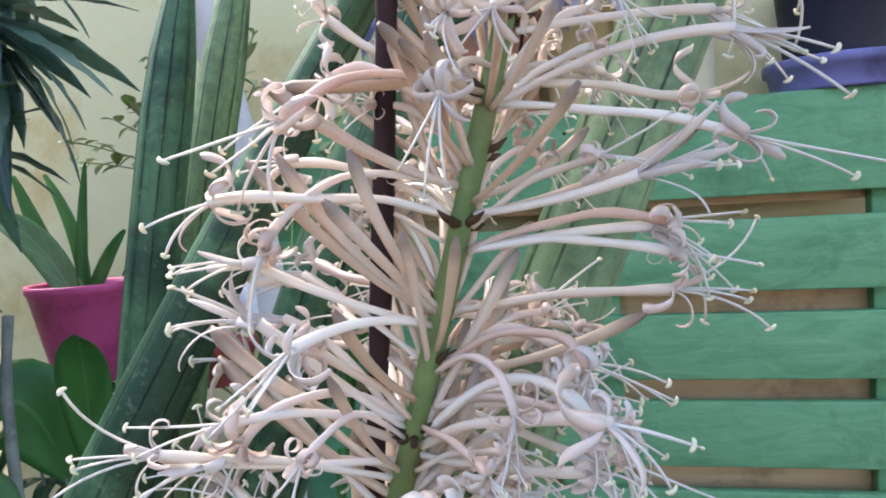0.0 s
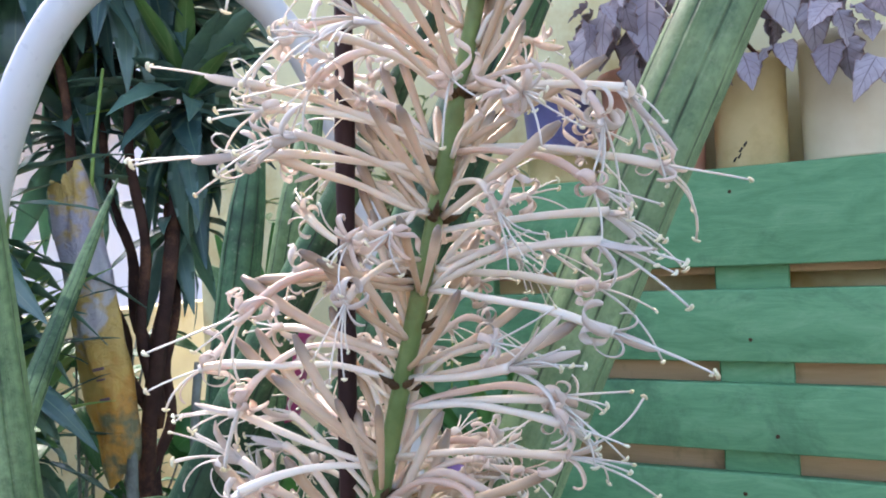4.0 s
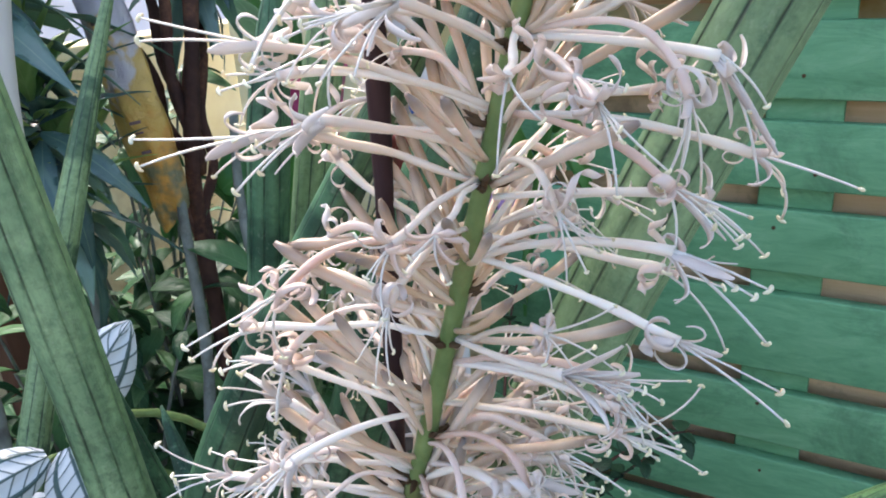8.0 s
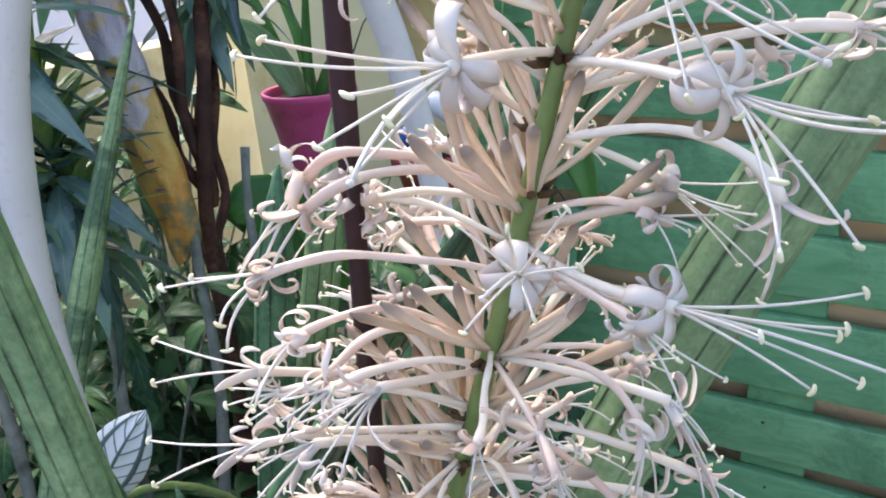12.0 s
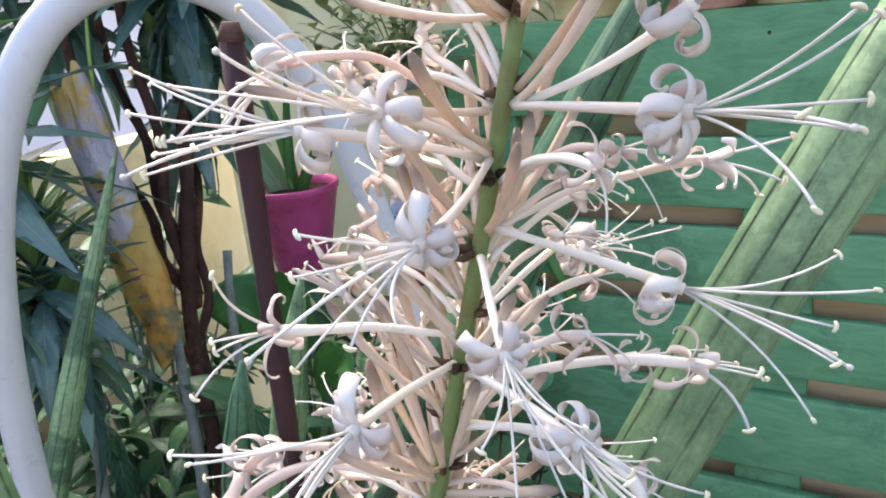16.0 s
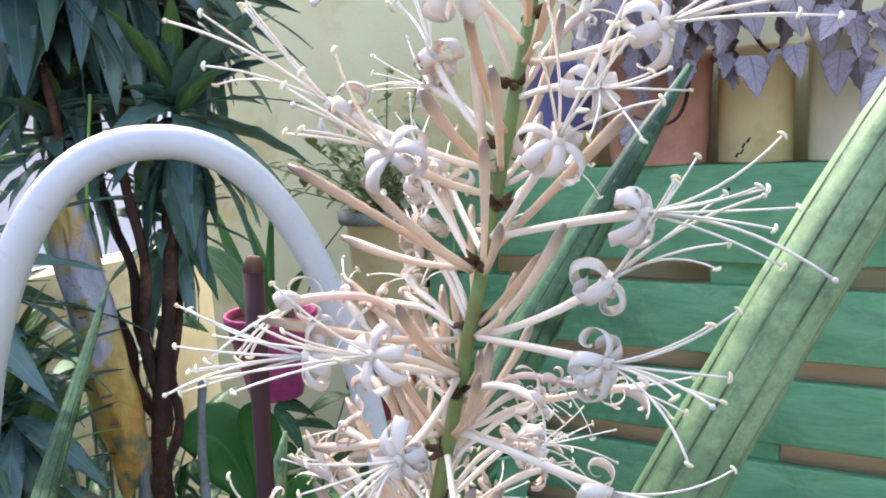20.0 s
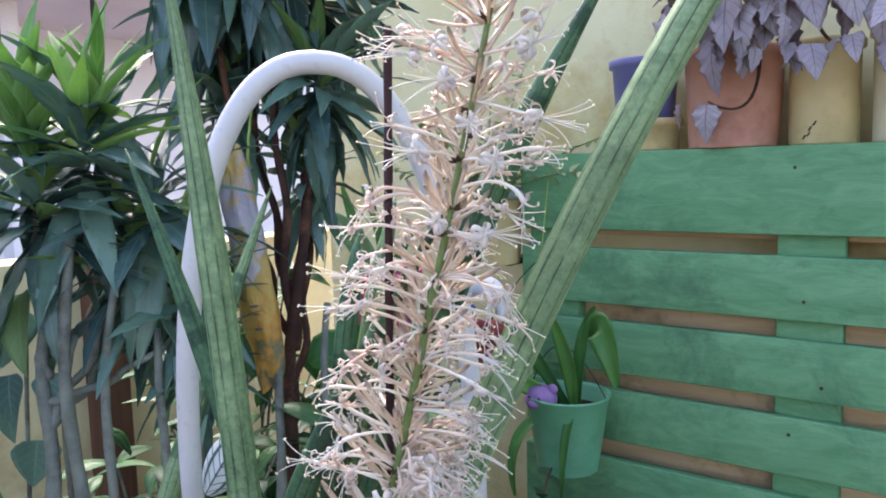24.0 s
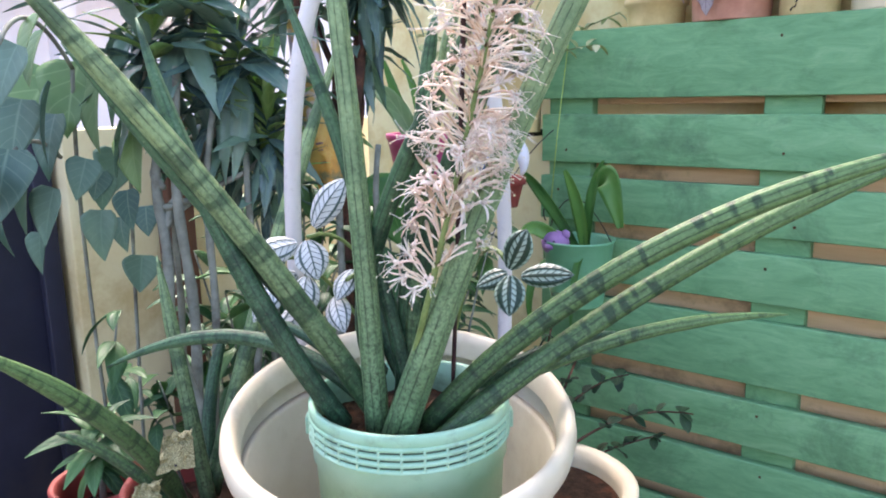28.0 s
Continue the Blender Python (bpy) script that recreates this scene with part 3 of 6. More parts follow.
def stamen(tip, axis, out, length, spread, r, limp=0.0):
    """A thread with a small crosswise anther."""
    end = tip + axis * (length * math.cos(spread)) + out * (length * math.sin(spread)) + Vector((-1, 0, -0.3)) * (limp * length)
    mid = tip + axis * (length * 0.5) + out * (length * math.sin(spread) * r.uniform(0.15, 0.5))
    ps = bez(tip - axis * 0.001, mid, end, 9)
    g = tube(ps, [0.00024 - 0.00007 * i / 8 for i in range(9)], 6)
    d = (ps[-1] - ps[-2]).normalized()
    acr = d.cross(Vector((r.uniform(-1, 1), r.uniform(-1, 1), r.uniform(-1, 1)))).normalized()
    bar = [end + acr * (0.00075 * x) + d * (0.0003 * (1 - x * x)) for x in map(float, np.linspace(-1, 1, 6))]
    return g.add(tube(bar, [0.00016, 0.00027, 0.0003, 0.0003, 0.00027, 0.00016], 6, mi=1))


def flower_meshes(kind, seed):
    """The meshes of one flower: a list of (part name, mesh)."""
    r = random.Random(seed)
    out = []
    if kind == "bud":
        L, sag = 0.0295, r.uniform(-0.0005, 0.0042)
        pts = level(bez((0, 0, 0), (-sag, r.uniform(-0.001, 0.001), L * r.uniform(0.35, 0.6)), (0, 0, L), 14))
        fat = r.uniform(0.86, 1.12)
        rad = []
        for u in np.linspace(0, 1, 14):
            w = 0.00058 + 0.0005 * min(1.0, u * 1.2) ** 1.3
            w *= 1 + 0.22 * math.exp(-((u - 0.03) / 0.04) ** 2)
            rad.append(fat * w * (1.0 if u < 0.9 else 1.0 - ((u - 0.9) / 0.1) ** 2 * 0.6))
        lobes = r.uniform(0, 6)
        out.append(("flower", tube(pts, rad, 9, lambda an, i: 1 + 0.05 * math.cos(3 * an + lobes)).mesh("bud", M_BUD)))
        return out
    if kind == "open":
        L, sag = 0.0265, r.uniform(-0.003, 0.0035)
        pts = level(bez((0, 0, 0), (sag, r.uniform(-0.0012, 0.0012), L * 0.5), (0, 0, L), 12))
        out.append(("flower", tube(pts, [(0.0006 + 0.0003 * (i / 11) ** 1.5) * (1.25 if i == 0 else 1.0) for i in range(12)], 9).mesh("flower_tube", M_TUBE)))
        axis = (pts[-1] - pts[-2]).normalized()
        a0 = axis.orthogonal().normalized()
        a1 = axis.cross(a0)
        tip = pts[-1]
        for k in range(6):
            an = 2 * math.pi * (k + r.uniform(-0.2, 0.2)) / 6
            o = a0 * math.cos(an) + a1 * math.sin(an)
            turns = r.uniform(0.6, 1.6)
            g = roll(tip + o * 0.0006 - axis * 0.0015, o, axis, 0.0021 / turns ** 0.6 * r.uniform(0.85, 1.15), r.uniform(0.001, 0.0015), turns, r.uniform(-0.3, 0.3))
            out.append(("petal", g.mesh("petal", M_PETAL)))
        lean = (a0 * r.uniform(-1, 1) + a1 * r.uniform(-1, 1)) * 0.25
        fan = (axis + lean).normalized()
        for k in range(6):
            an = 2 * math.pi * (k + 0.5 + r.uniform(-0.3, 0.3)) / 6
            o = a0 * math.cos(an) + a1 * math.sin(an)
            g = stamen(tip, fan, o, r.uniform(0.017, 0.022), r.uniform(0.12, 0.65), r)
            out.append(("stamen", g.mesh("stamen", M_FILAMENT, M_ANTHER)))
        ln = r.uniform(0.021, 0.027)
        o = a0 * r.uniform(-0.3, 0.3) + a1 * r.uniform(-0.3, 0.3)
        ps = bez(tip - axis * 0.001, tip + fan * ln * 0.5, tip + (fan + o).normalized() * ln, 9)
        g = tube(ps, [0.0003 - 0.00008 * i / 8 for i in range(9)], 6)
        g.add(ball(0.00042, tuple(ps[-1]), (1, 1, 1), 8, 6))
        out.append(("style", g.mesh("style", M_FILAMENT)))
        return out
    if kind == "limp":
        L = 0.0265
        pts = level(bez((0, 0, 0), (r.uniform(-0.002, 0.005), r.uniform(-0.0015, 0.0015), L * 0.55), (0, 0, L), 14))
        out.append(("flower", tube(pts, [0.00056 + 0.00032 * (i / 13) ** 1.5 for i in range(14)], 8, lambda an, i: 1 + 0.08 * math.cos(3 * an)).mesh("limp_tube", M_TUBE)))
        axis = (pts[-1] - pts[-2]).normalized()
        a0 = axis.orthogonal().normalized()
        a1 = axis.cross(a0)
        tip = pts[-1]
        fan = (axis + Vector((-1, 0, -0.2)) * r.uniform(0.0, 0.7)).normalized()
        for k in range(5):
            an = 2 * math.pi * (k + r.uniform(-0.3, 0.3)) / 5
            o = a0 * math.cos(an) + a1 * math.sin(an)
            g = curl(tip - axis * 0.001, o, fan, r.uniform(0.008, 0.014), r.uniform(-3, 3), r.uniform(0.0005, 0.0009), r.choice((0.05, 0.2, 0.4, 0.8)), 14)
            out.append(("petal", g.mesh("limp_petal", M_PETAL)))
        for k in range(r.choice((4, 5, 6))):
            o = (a0 * r.uniform(-1, 1) + a1 * r.uniform(-1, 1)).normalized()
            g = stamen(tip, fan, o, r.uniform(0.008, 0.015), r.uniform(0.05, 0.5), r, r.uniform(0.0, 0.4))
            out.append(("stamen", g.mesh("limp_stamen", M_FILAMENT, M_ANTHER)))
        return out
    # faded: a limp tube, straight or hooked over, its petals shrunk to a small twisted knot
    if kind == "hooked":
        L, rise, at = 0.0235, r.uniform(0.011, 0.018), r.uniform(0.45, 0.8)
        pts = level(bez((0, 0, 0), (rise, r.uniform(-0.002, 0.002), L * at), (0, 0, L), 18))
    else:
        L = 0.0275
        pts = level(bez((0, 0, 0), (r.uniform(-0.002, 0.0055), r.uniform(-0.0015, 0.0015), L * r.uniform(0.45, 0.7)), (0, 0, L), 18))
    kink, ph = r.uniform(0.0001, 0.0004), r.uniform(0, 6)
    pts = [p + Vector((math.sin(i * 0.6 + ph), math.cos(i * 0.45 + ph), 0)) * (kink * min(1.0, i / 5)) for i, p in enumerate(pts)]
    pinch = [1 + 0.1 * math.sin(i * 1.1 + ph) for i in range(18)]
    mat = M_WILT if r.random() < 0.35 else M_TUBE
    fat = r.uniform(0.85, 1.15)
    out.append(("flower", tube(pts, [fat * (0.00056 + 0.0003 * (i / 17) ** 1.6) * pinch[i] for i in range(18)], 8, lambda an, i: 1 + 0.12 * math.cos(3 * an + ph)).mesh("faded_tube", mat)))
    axis = (pts[-1] - pts[-2]).normalized()
    a0 = axis.orthogonal().normalized()
    a1 = axis.cross(a0)
    tip = pts[-1]
    shreds = Geo()
    for k in range(6):
        an = 2 * math.pi * (k + r.uniform(-0.4, 0.4)) / 6
        o = a0 * math.cos(an) + a1 * math.sin(an)
        if r.random() < 0.55:
            shreds.add(curl(tip - axis * 0.001, o, axis, r.uniform(0.005, 0.0095), r.uniform(-4, 4), r.uniform(0.0005, 0.001), r.uniform(0.1, 0.9), 12))
        else:
            shreds.add(roll(tip - axis * 0.001, o, axis, r.uniform(0.0011, 0.002), r.uniform(0.0006, 0.001), r.uniform(0.7, 1.4), r.uniform(-0.8, 0.8)))
    out.append(("petal", shreds.mesh("faded_petals", M_WILT if r.random() < 0.7 else M_PETAL)))
    for k in range(r.choice((1, 2, 3, 4))):
        o = (a0 * r.uniform(-1, 1) + a1 * r.uniform(-1, 1)).normalized()
        g = stamen(tip, axis, o, r.uniform(0.007, 0.015), r.uniform(0.1, 0.9), r, r.uniform(0.0, 0.4))
        out.append(("stamen", g.mesh("faded_stamen", M_FILAMENT, M_ANTHER)))
    return out


SHAPES = {kind: [flower_meshes(kind, 100 * i + k) for i in range(cnt)] for k, (kind, cnt) in enumerate((("bud", 12), ("open", 10), ("wilted", 12), ("hooked", 8), ("limp", 10)))}


def bloom(z, az, el, kind="bud", pick=0, size=1.0, stout=1.0):
    """A flower on the stalk at height z. az: degrees from +x towards +y; el: degrees above the level."""
    d = Vector((math.cos(radians(az)) * math.cos(radians(el)), math.sin(radians(az)) * math.cos(radians(el)), math.sin(radians(el))))
    up = Vector((0, 0, 1))
    x = (up - d * up.dot(d))
    x = x.normalized() if x.length > 0.05 else Vector((1, 0, 0))
    y = d.cross(x)
    rot = Matrix((x, y, d)).transposed().to_4x4()
    base = on_stem(z) - ORIGIN + Vector((d.x, d.y, 0)) * 0.0022
    shape = SHAPES[kind][pick % len(SHAPES[kind])]
    girth = (1.1 if z < 0.6 else 1.0) * max(0.86, min(size, stout))
    root = None
    for name, me in shape:
        if root is None:
            root = part(name, me, None, plant, at=Matrix.Translation(base) @ rot @ Matrix.Diagonal((girth, girth, size, 1.0)))
        else:
            part(name, me, None, root)
    return root


# whorls up the stalk: dry scales at each joint, then the flowers; those on the wall side by chance
fl = random.Random(12)
z, turn = 0.53, 200.0
while z < 0.872:
    stub = Geo()
    p = on_stem(z) - ORIGIN
    for k in range(7):
        a = radians(turn + fl.uniform(-80, 80))
        o = Vector((math.cos(a), math.sin(a), fl.uniform(-0.3, 0.6)))
        reach = fl.uniform(0.003, 0.0052)
        stub.add(tube([p + o * 0.0015, p + o * reach * 0.7, p + o * reach + Vector((0, 0, 0.0006))], [0.0008, 0.0006, 0.0001], 6))
    part("bract", stub, M_BRACT, plant)
    low, high = z < 0.645, z > 0.8
    for k in range(9 if z < 0.55 else 15 if z < 0.585 else 12 if low else 2 if high else 5):
        a = turn + fl.uniform(-120, 120) if low else fl.uniform(50, 185)
        if z > 0.598 and abs((a + 98 + 180) % 360 - 180) < 48:
            a += 180
        u = fl.random()
        kind = ("open" if u < 0.3 else "bud" if u < 0.75 else "wilted") if high else ("limp" if u < 0.2 else "bud" if u < 0.5 else "wilted" if u < 0.8 else "hooked")
        e = fl.uniform(36, 72) if kind == "bud" else fl.uniform(10, 50)
        bloom(z + fl.uniform(-0.003, 0.003), a, e + (15 if z > 0.84 else 0), kind, fl.randrange(99), fl.uniform(0.8, 1.05) * (1.3 if low else 1.0), 1.35 if low else 1.0)
    if not low and z < 0.82:
        for k in range(5):
            faded = fl.random() < 0.4
            bloom(z + fl.uniform(-0.003, 0.003), fl.uniform(-45, 215), fl.uniform(5, 45) if faded else fl.uniform(42, 76), "wilted" if faded else "bud", fl.randrange(99), fl.uniform(0.55, 0.85))
    turn += 137.5 + fl.uniform(-20, 20)
    z += 0.0105 + fl.uniform(-0.002, 0.002) + (0.008 if z < 0.585 else 0.0)

# the flowers that face the open side of the patio, one by one
bloom(0.6847, -106, 40, "bud", 0, 0.81)
bloom(0.6847, -96, 44, "bud", 1, 0.80)
bloom(0.6853, 119, 59, "bud", 2, 0.79)
bloom(0.6840, -152, 36, "hooked", 3, 1.01)
bloom(0.6934, -71, 39, "bud", 4, 0.69)
bloom(0.6928, -51, 33, "bud", 5, 0.72)
bloom(0.6816, -149, 30, "bud", 6, 1.09)
bloom(0.6772, -148, 6, "wilted", 7, 1.28)
bloom(0.6816, -151, -15, "hooked", 8, 1.28)
bloom(0.6772, -175, 20, "wilted", 9, 1.00)
bloom(0.6623, -150, 43, "bud", 10, 1.21)
bloom(0.6623, -151, 49, "bud", 11, 1.14)
bloom(0.6630, -116, 55, "bud", 12, 1.00)
bloom(0.6623, -120, 42, "bud", 13, 0.92)
bloom(0.6543, -89, 61, "bud", 14, 0.82)
bloom(0.6562, -57, 57, "bud", 15, 0.73)
bloom(0.6605, -154, 24, "limp", 16, 1.07)
bloom(0.6605, -117, 3, "limp", 17, 1.00)
bloom(0.6488, -117, 46, "bud", 18, 0.77)
bloom(0.6458, -120, 36, "wilted", 19, 0.88)
bloom(0.6458, -148, 7, "wilted", 20, 1.00)
bloom(0.6458, -150, -1, "hooked", 21, 1.06)
bloom(0.6360, -149, 15, "wilted", 22, 1.28)
bloom(0.6372, 171, -4, "wilted", 23, 0.85)
bloom(0.6772, -23, 9, "limp", 24, 1.00)
bloom(0.6716, 2, 5, "limp", 25, 1.04)
bloom(0.6716, 0, -3, "wilted", 26, 1.08)
bloom(0.6716, 1, 6, "wilted", 27, 1.09)
bloom(0.6791, 53, 57, "bud", 28, 0.98)
bloom(0.6791, -36, 35, "bud", 29, 0.87)
bloom(0.6797, 43, 25, "bud", 30, 0.86)
bloom(0.6934, -6, 12, "limp", 31, 1.28)
bloom(0.6934, -5, -12, "wilted", 32, 1.28)
bloom(0.6772, -3, 18, "bud", 33, 1.16)
bloom(0.6623, 1, 4, "wilted", 34, 1.20)
bloom(0.6543, -16, -0, "hooked", 35, 1.00)
bloom(0.6525, 5, 15, "bud", 36, 1.13)
bloom(0.6531, -39, -12, "hooked", 37, 0.75)
bloom(0.6470, 3, -6, "wilted", 38, 1.05)
bloom(0.6470, -3, -15, "hooked", 39, 1.28)
bloom(0.6488, 28, -29, "limp", 40, 1.00)
bloom(0.6445, -47, -9, "wilted", 41, 0.67)
bloom(0.6617, 38, -12, "wilted", 42, 0.91)
bloom(0.6531, 48, 5, "bud", 43, 0.83)
bloom(0.6372, -117, 53, "bud", 44, 0.77)
bloom(0.6360, 157, 30, "bud", 45, 0.94)
bloom(0.6390, -151, 8, "limp", 46, 1.06)
bloom(0.6372, -29, 17, "wilted", 47, 0.71)
bloom(0.6427, -118, 4, "hooked", 48, 0.87)
bloom(0.6397, -17, 1, "wilted", 49, 1.00)
bloom(0.7110, -158, 52, "bud", 50, 1.00)
bloom(0.7110, -94, 36, "bud", 51, 0.79)
bloom(0.7110, -82, 38, "bud", 52, 0.71)
bloom(0.7117, 168, 65, "bud", 53, 0.97)
bloom(0.7072, -140, 23, "wilted", 54, 1.00)
bloom(0.7123, -125, 19, "limp", 55, 1.00)
bloom(0.7148, -139, 6, "wilted", 56, 1.28)
bloom(0.7123, 179, 45, "bud", 57, 0.94)
bloom(0.7079, -104, -15, "wilted", 58, 0.72)
bloom(0.7072, -88, -15, "wilted", 59, 0.57)
bloom(0.7079, -28, -6, "hooked", 60, 0.67)
bloom(0.7066, -17, 26, "bud", 61, 1.00)
bloom(0.7180, 9, -9, "wilted", 62, 1.28)
bloom(0.7180, -8, -18, "wilted", 63, 1.00)
bloom(0.7161, 68, 29, "bud", 64, 0.68)
bloom(0.7041, 12, 3, "limp", 65, 1.12)
bloom(0.6972, 13, -9, "wilted", 66, 1.07)
bloom(0.6972, 51, 7, "limp", 67, 0.90)
bloom(0.7161, 84, 57, "bud", 68, 0.74)
bloom(0.6953, -112, 15, "bud", 69, 0.82)
bloom(0.6940, -109, 16, "bud", 70, 0.73)
bloom(0.6940, -140, -6, "hooked", 71, 1.28)
bloom(0.6991, -101, -19, "wilted", 72, 0.74)
bloom(0.6972, -154, -1, "bud", 73, 1.00)
bloom(0.7313, -119, 32, "bud", 74, 0.87)
bloom(0.7320, -115, 38, "bud", 75, 0.77)
bloom(0.7313, -109, 50, "bud", 76, 0.73)
bloom(0.7313, -87, 59, "bud", 77, 0.65)
bloom(0.7313, -70, -15, "wilted", 78, 0.67)
bloom(0.7313, -141, -2, "hooked", 79, 1.04)
bloom(0.7320, -139, 10, "hooked", 80, 1.28)
bloom(0.7282, -114, 14, "wilted", 81, 1.00)
bloom(0.7275, -99, 22, "limp", 82, 0.92)
bloom(0.7320, 87, 5, "bud", 83, 0.59)
bloom(0.7301, -14, 42, "bud", 84, 0.77)
bloom(0.7301, 67, 6, "bud", 85, 0.73)
bloom(0.7301, 2, -22, "hooked", 86, 1.06)
bloom(0.7294, 43, -15, "wilted", 87, 0.93)
bloom(0.7294, 8, -7, "limp", 88, 1.01)
bloom(0.7294, -41, -16, "wilted", 89, 0.83)
bloom(0.7193, 48, -2, "wilted", 90, 0.96)
bloom(0.7193, 23, 28, "bud", 91, 1.04)
bloom(0.7193, -143, 20, "wilted", 92, 1.28)
bloom(0.7186, -143, 14, "wilted", 93, 1.15)
bloom(0.7409, 174, -16, "wilted", 94, 0.76)
bloom(0.7564, 150, 35, "bud", 95, 0.93)
bloom(0.7583, -81, 48, "bud", 96, 0.49)
bloom(0.7583, -61, 55, "bud", 97, 0.50)
bloom(0.7564, 144, 41, "bud", 98, 0.99)
bloom(0.7570, -140, 13, "hooked", 99, 1.28)
bloom(0.7570, -166, -5, "wilted", 100, 1.00)
bloom(0.7564, -135, 7, "hooked", 101, 1.28)
bloom(0.7564, -116, 39, "bud", 102, 0.75)
bloom(0.7557, -103, 47, "bud", 103, 0.58)
bloom(0.7719, 28, 9, "wilted", 104, 1.00)
bloom(0.7725, 9, 13, "wilted", 105, 1.28)
bloom(0.7661, 0, -11, "hooked", 106, 1.28)
bloom(0.7661, 50, -28, "open", 107, 0.82)
bloom(0.7518, -3, 35, "bud", 108, 0.80)
bloom(0.7531, -8, 21, "bud", 109, 0.78)
bloom(0.7499, -22, -1, "open", 110, 1.00)
bloom(0.7454, -135, 10, "wilted", 111, 1.28)
bloom(0.7499, -64, 13, "open", 112, 0.74)
bloom(0.7473, -27, -2, "wilted", 113, 0.84)
bloom(0.8000, 7, -17, "open", 114, 1.04)
bloom(0.7784, -93, 5, "open", 115, 0.97)
bloom(0.7961, -57, -15, "open", 116, 0.87)
bloom(0.7771, -29, -2, "open", 117, 1.00)
bloom(0.7830, -125, 17, "wilted", 118, 1.00)
bloom(0.8000, 13, 17, "wilted", 119, 1.11)
bloom(0.8000, -41, 49, "bud", 120, 0.65)
bloom(0.8000, 83, 40, "bud", 121, 0.79)
bloom(0.7810, -102, 53, "bud", 122, 0.70)
bloom(0.7823, 162, 39, "bud", 123, 0.98)
bloom(0.7993, -173, -12, "bud", 124, 0.92)
bloom(0.8106, -133, 16, "open", 125, 1.00)
bloom(0.8112, -141, 29, "hooked", 126, 1.28)
bloom(0.8112, -97, 23, "open", 127, 0.94)
bloom(0.8106, -86, -12, "open", 128, 0.92)
bloom(0.8119, -100, 45, "bud", 129, 0.71)
bloom(0.8125, 175, 30, "bud", 130, 0.95)
bloom(0.8092, 119, 51, "bud", 131, 0.85)
bloom(0.8007, 59, -27, "open", 132, 0.73)
bloom(0.8059, 174, 34, "wilted", 133, 1.00)
bloom(0.8291, -143, 34, "bud", 134, 1.20)
bloom(0.8298, -114, 38, "bud", 135, 0.92)
bloom(0.8298, -61, 61, "bud", 136, 0.85)
bloom(0.8291, -51, 39, "bud", 137, 0.51)
bloom(0.8298, 139, 38, "bud", 138, 0.72)
bloom(0.8351, -37, 39, "open", 139, 1.00)
bloom(0.8425, -101, 19, "open", 140, 0.99)
bloom(0.8351, -8, 10, "open", 141, 1.00)
bloom(0.8178, -1, 26, "open", 142, 1.00)
bloom(0.8178, -13, 48, "bud", 143, 0.93)
bloom(0.8178, -17, 0, "open", 144, 1.00)
bloom(0.8331, 13, 44, "bud", 145, 1.07)
bloom(0.8178, 154, 14, "bud", 146, 0.67)
bloom(0.8172, -141, 12, "bud", 147, 1.15)
bloom(0.8291, 88, 37, "bud", 148, 0.73)
bloom(0.8438, 73, 5, "wilted", 149, 0.63)
bloom(0.8465, -102, 36, "bud", 150, 0.73)
bloom(0.8465, -70, 48, "bud", 151, 0.70)
bloom(0.8465, -143, 25, "open", 152, 1.09)
bloom(0.8445, 86, 35, "bud", 153, 0.66)
bloom(0.8298, -180, 10, "bud", 154, 0.93)
bloom(0.8519, 161, 29, "open", 155, 0.74)
bloom(0.8526, -85, 47, "bud", 156, 0.80)
bloom(0.8580, -36, -0, "open", 157, 0.77)
bloom(0.8607, 146, 58, "bud", 158, 0.71)
bloom(0.8634, -51, 33, "bud", 159, 0.64)
bloom(0.8634, -22, 6, "open", 160, 0.97)
bloom(0.8667, -89, 13, "open", 161, 1.00)
bloom(0.8694, -69, 30, "bud", 162, 0.64)
bloom(0.8694, 104, 55, "bud", 163, 0.66)

# ---- stake beside the spike ----
stake = thing("stake", "thin dark brown wooden plant stake", "stake", at=(-0.045, 0.23, 0.395))
sp = [p - Vector((-0.045, 0.23, 0.395)) for p in bez((-0.06, 0.255, 0.39), (0.011, 0.1785, 0.628), (0.012, 0.186, 0.83), 24)]
part("stick", tube(sp, [0.0018 + 0.0002 * math.sin(i * 2.3) for i in range(24)], 10), M_STAKE, stake)
part("cut_end", tube([sp[-1] - Vector((0, 0, 0.0004)), sp[-1] + Vector((0.0004, 0, 0.0022))], [0.0021, 0.0013], 10), M_DARKCUT, stake, "splintered dark cut end")
for i in (4, 9, 15, 19):
    part("knot", ball(0.0014, tuple(sp[i] + Vector((0.0015, -0.0012, 0))), (1, 1, 1.8), 8, 6), M_STAKE, stake)


# ---- materials of the things behind ----
M_PINK = plain("magenta_plastic", (204, 84, 134), (186, 66, 116), 20, 0.4, 0.4, 0.1, 0.0005, 150, (150, 60, 90), 20)
M_TERRA = plain("terracotta", (206, 156, 132), (190, 134, 110), 16, 0.75, 0.25, 0.3, 0.001, 160, (170, 116, 96), 8)
M_RED = plain("red_clay", (152, 72, 64), (122, 54, 50), 20, 0.6, 0.3, 0.25, 0.001, 150, (110, 50, 46), 14)
M_PURPLE = plain("purple_plastic", (122, 121, 170), (100, 100, 146), 14, 0.4, 0.4, 0.1, 0.0005, 150, (60, 54, 84), 8)
M_CREAMB = plain("cream_ceramic", (222, 202, 150), (206, 184, 128), 12, 0.55, 0.35, 0.2, 0.0008, 120, (176, 150, 100), 8)
M_PALE = plain("pale_cream_ceramic", (232, 220, 190), (220, 204, 168), 12, 0.5, 0.35, 0.2, 0.0008, 120)
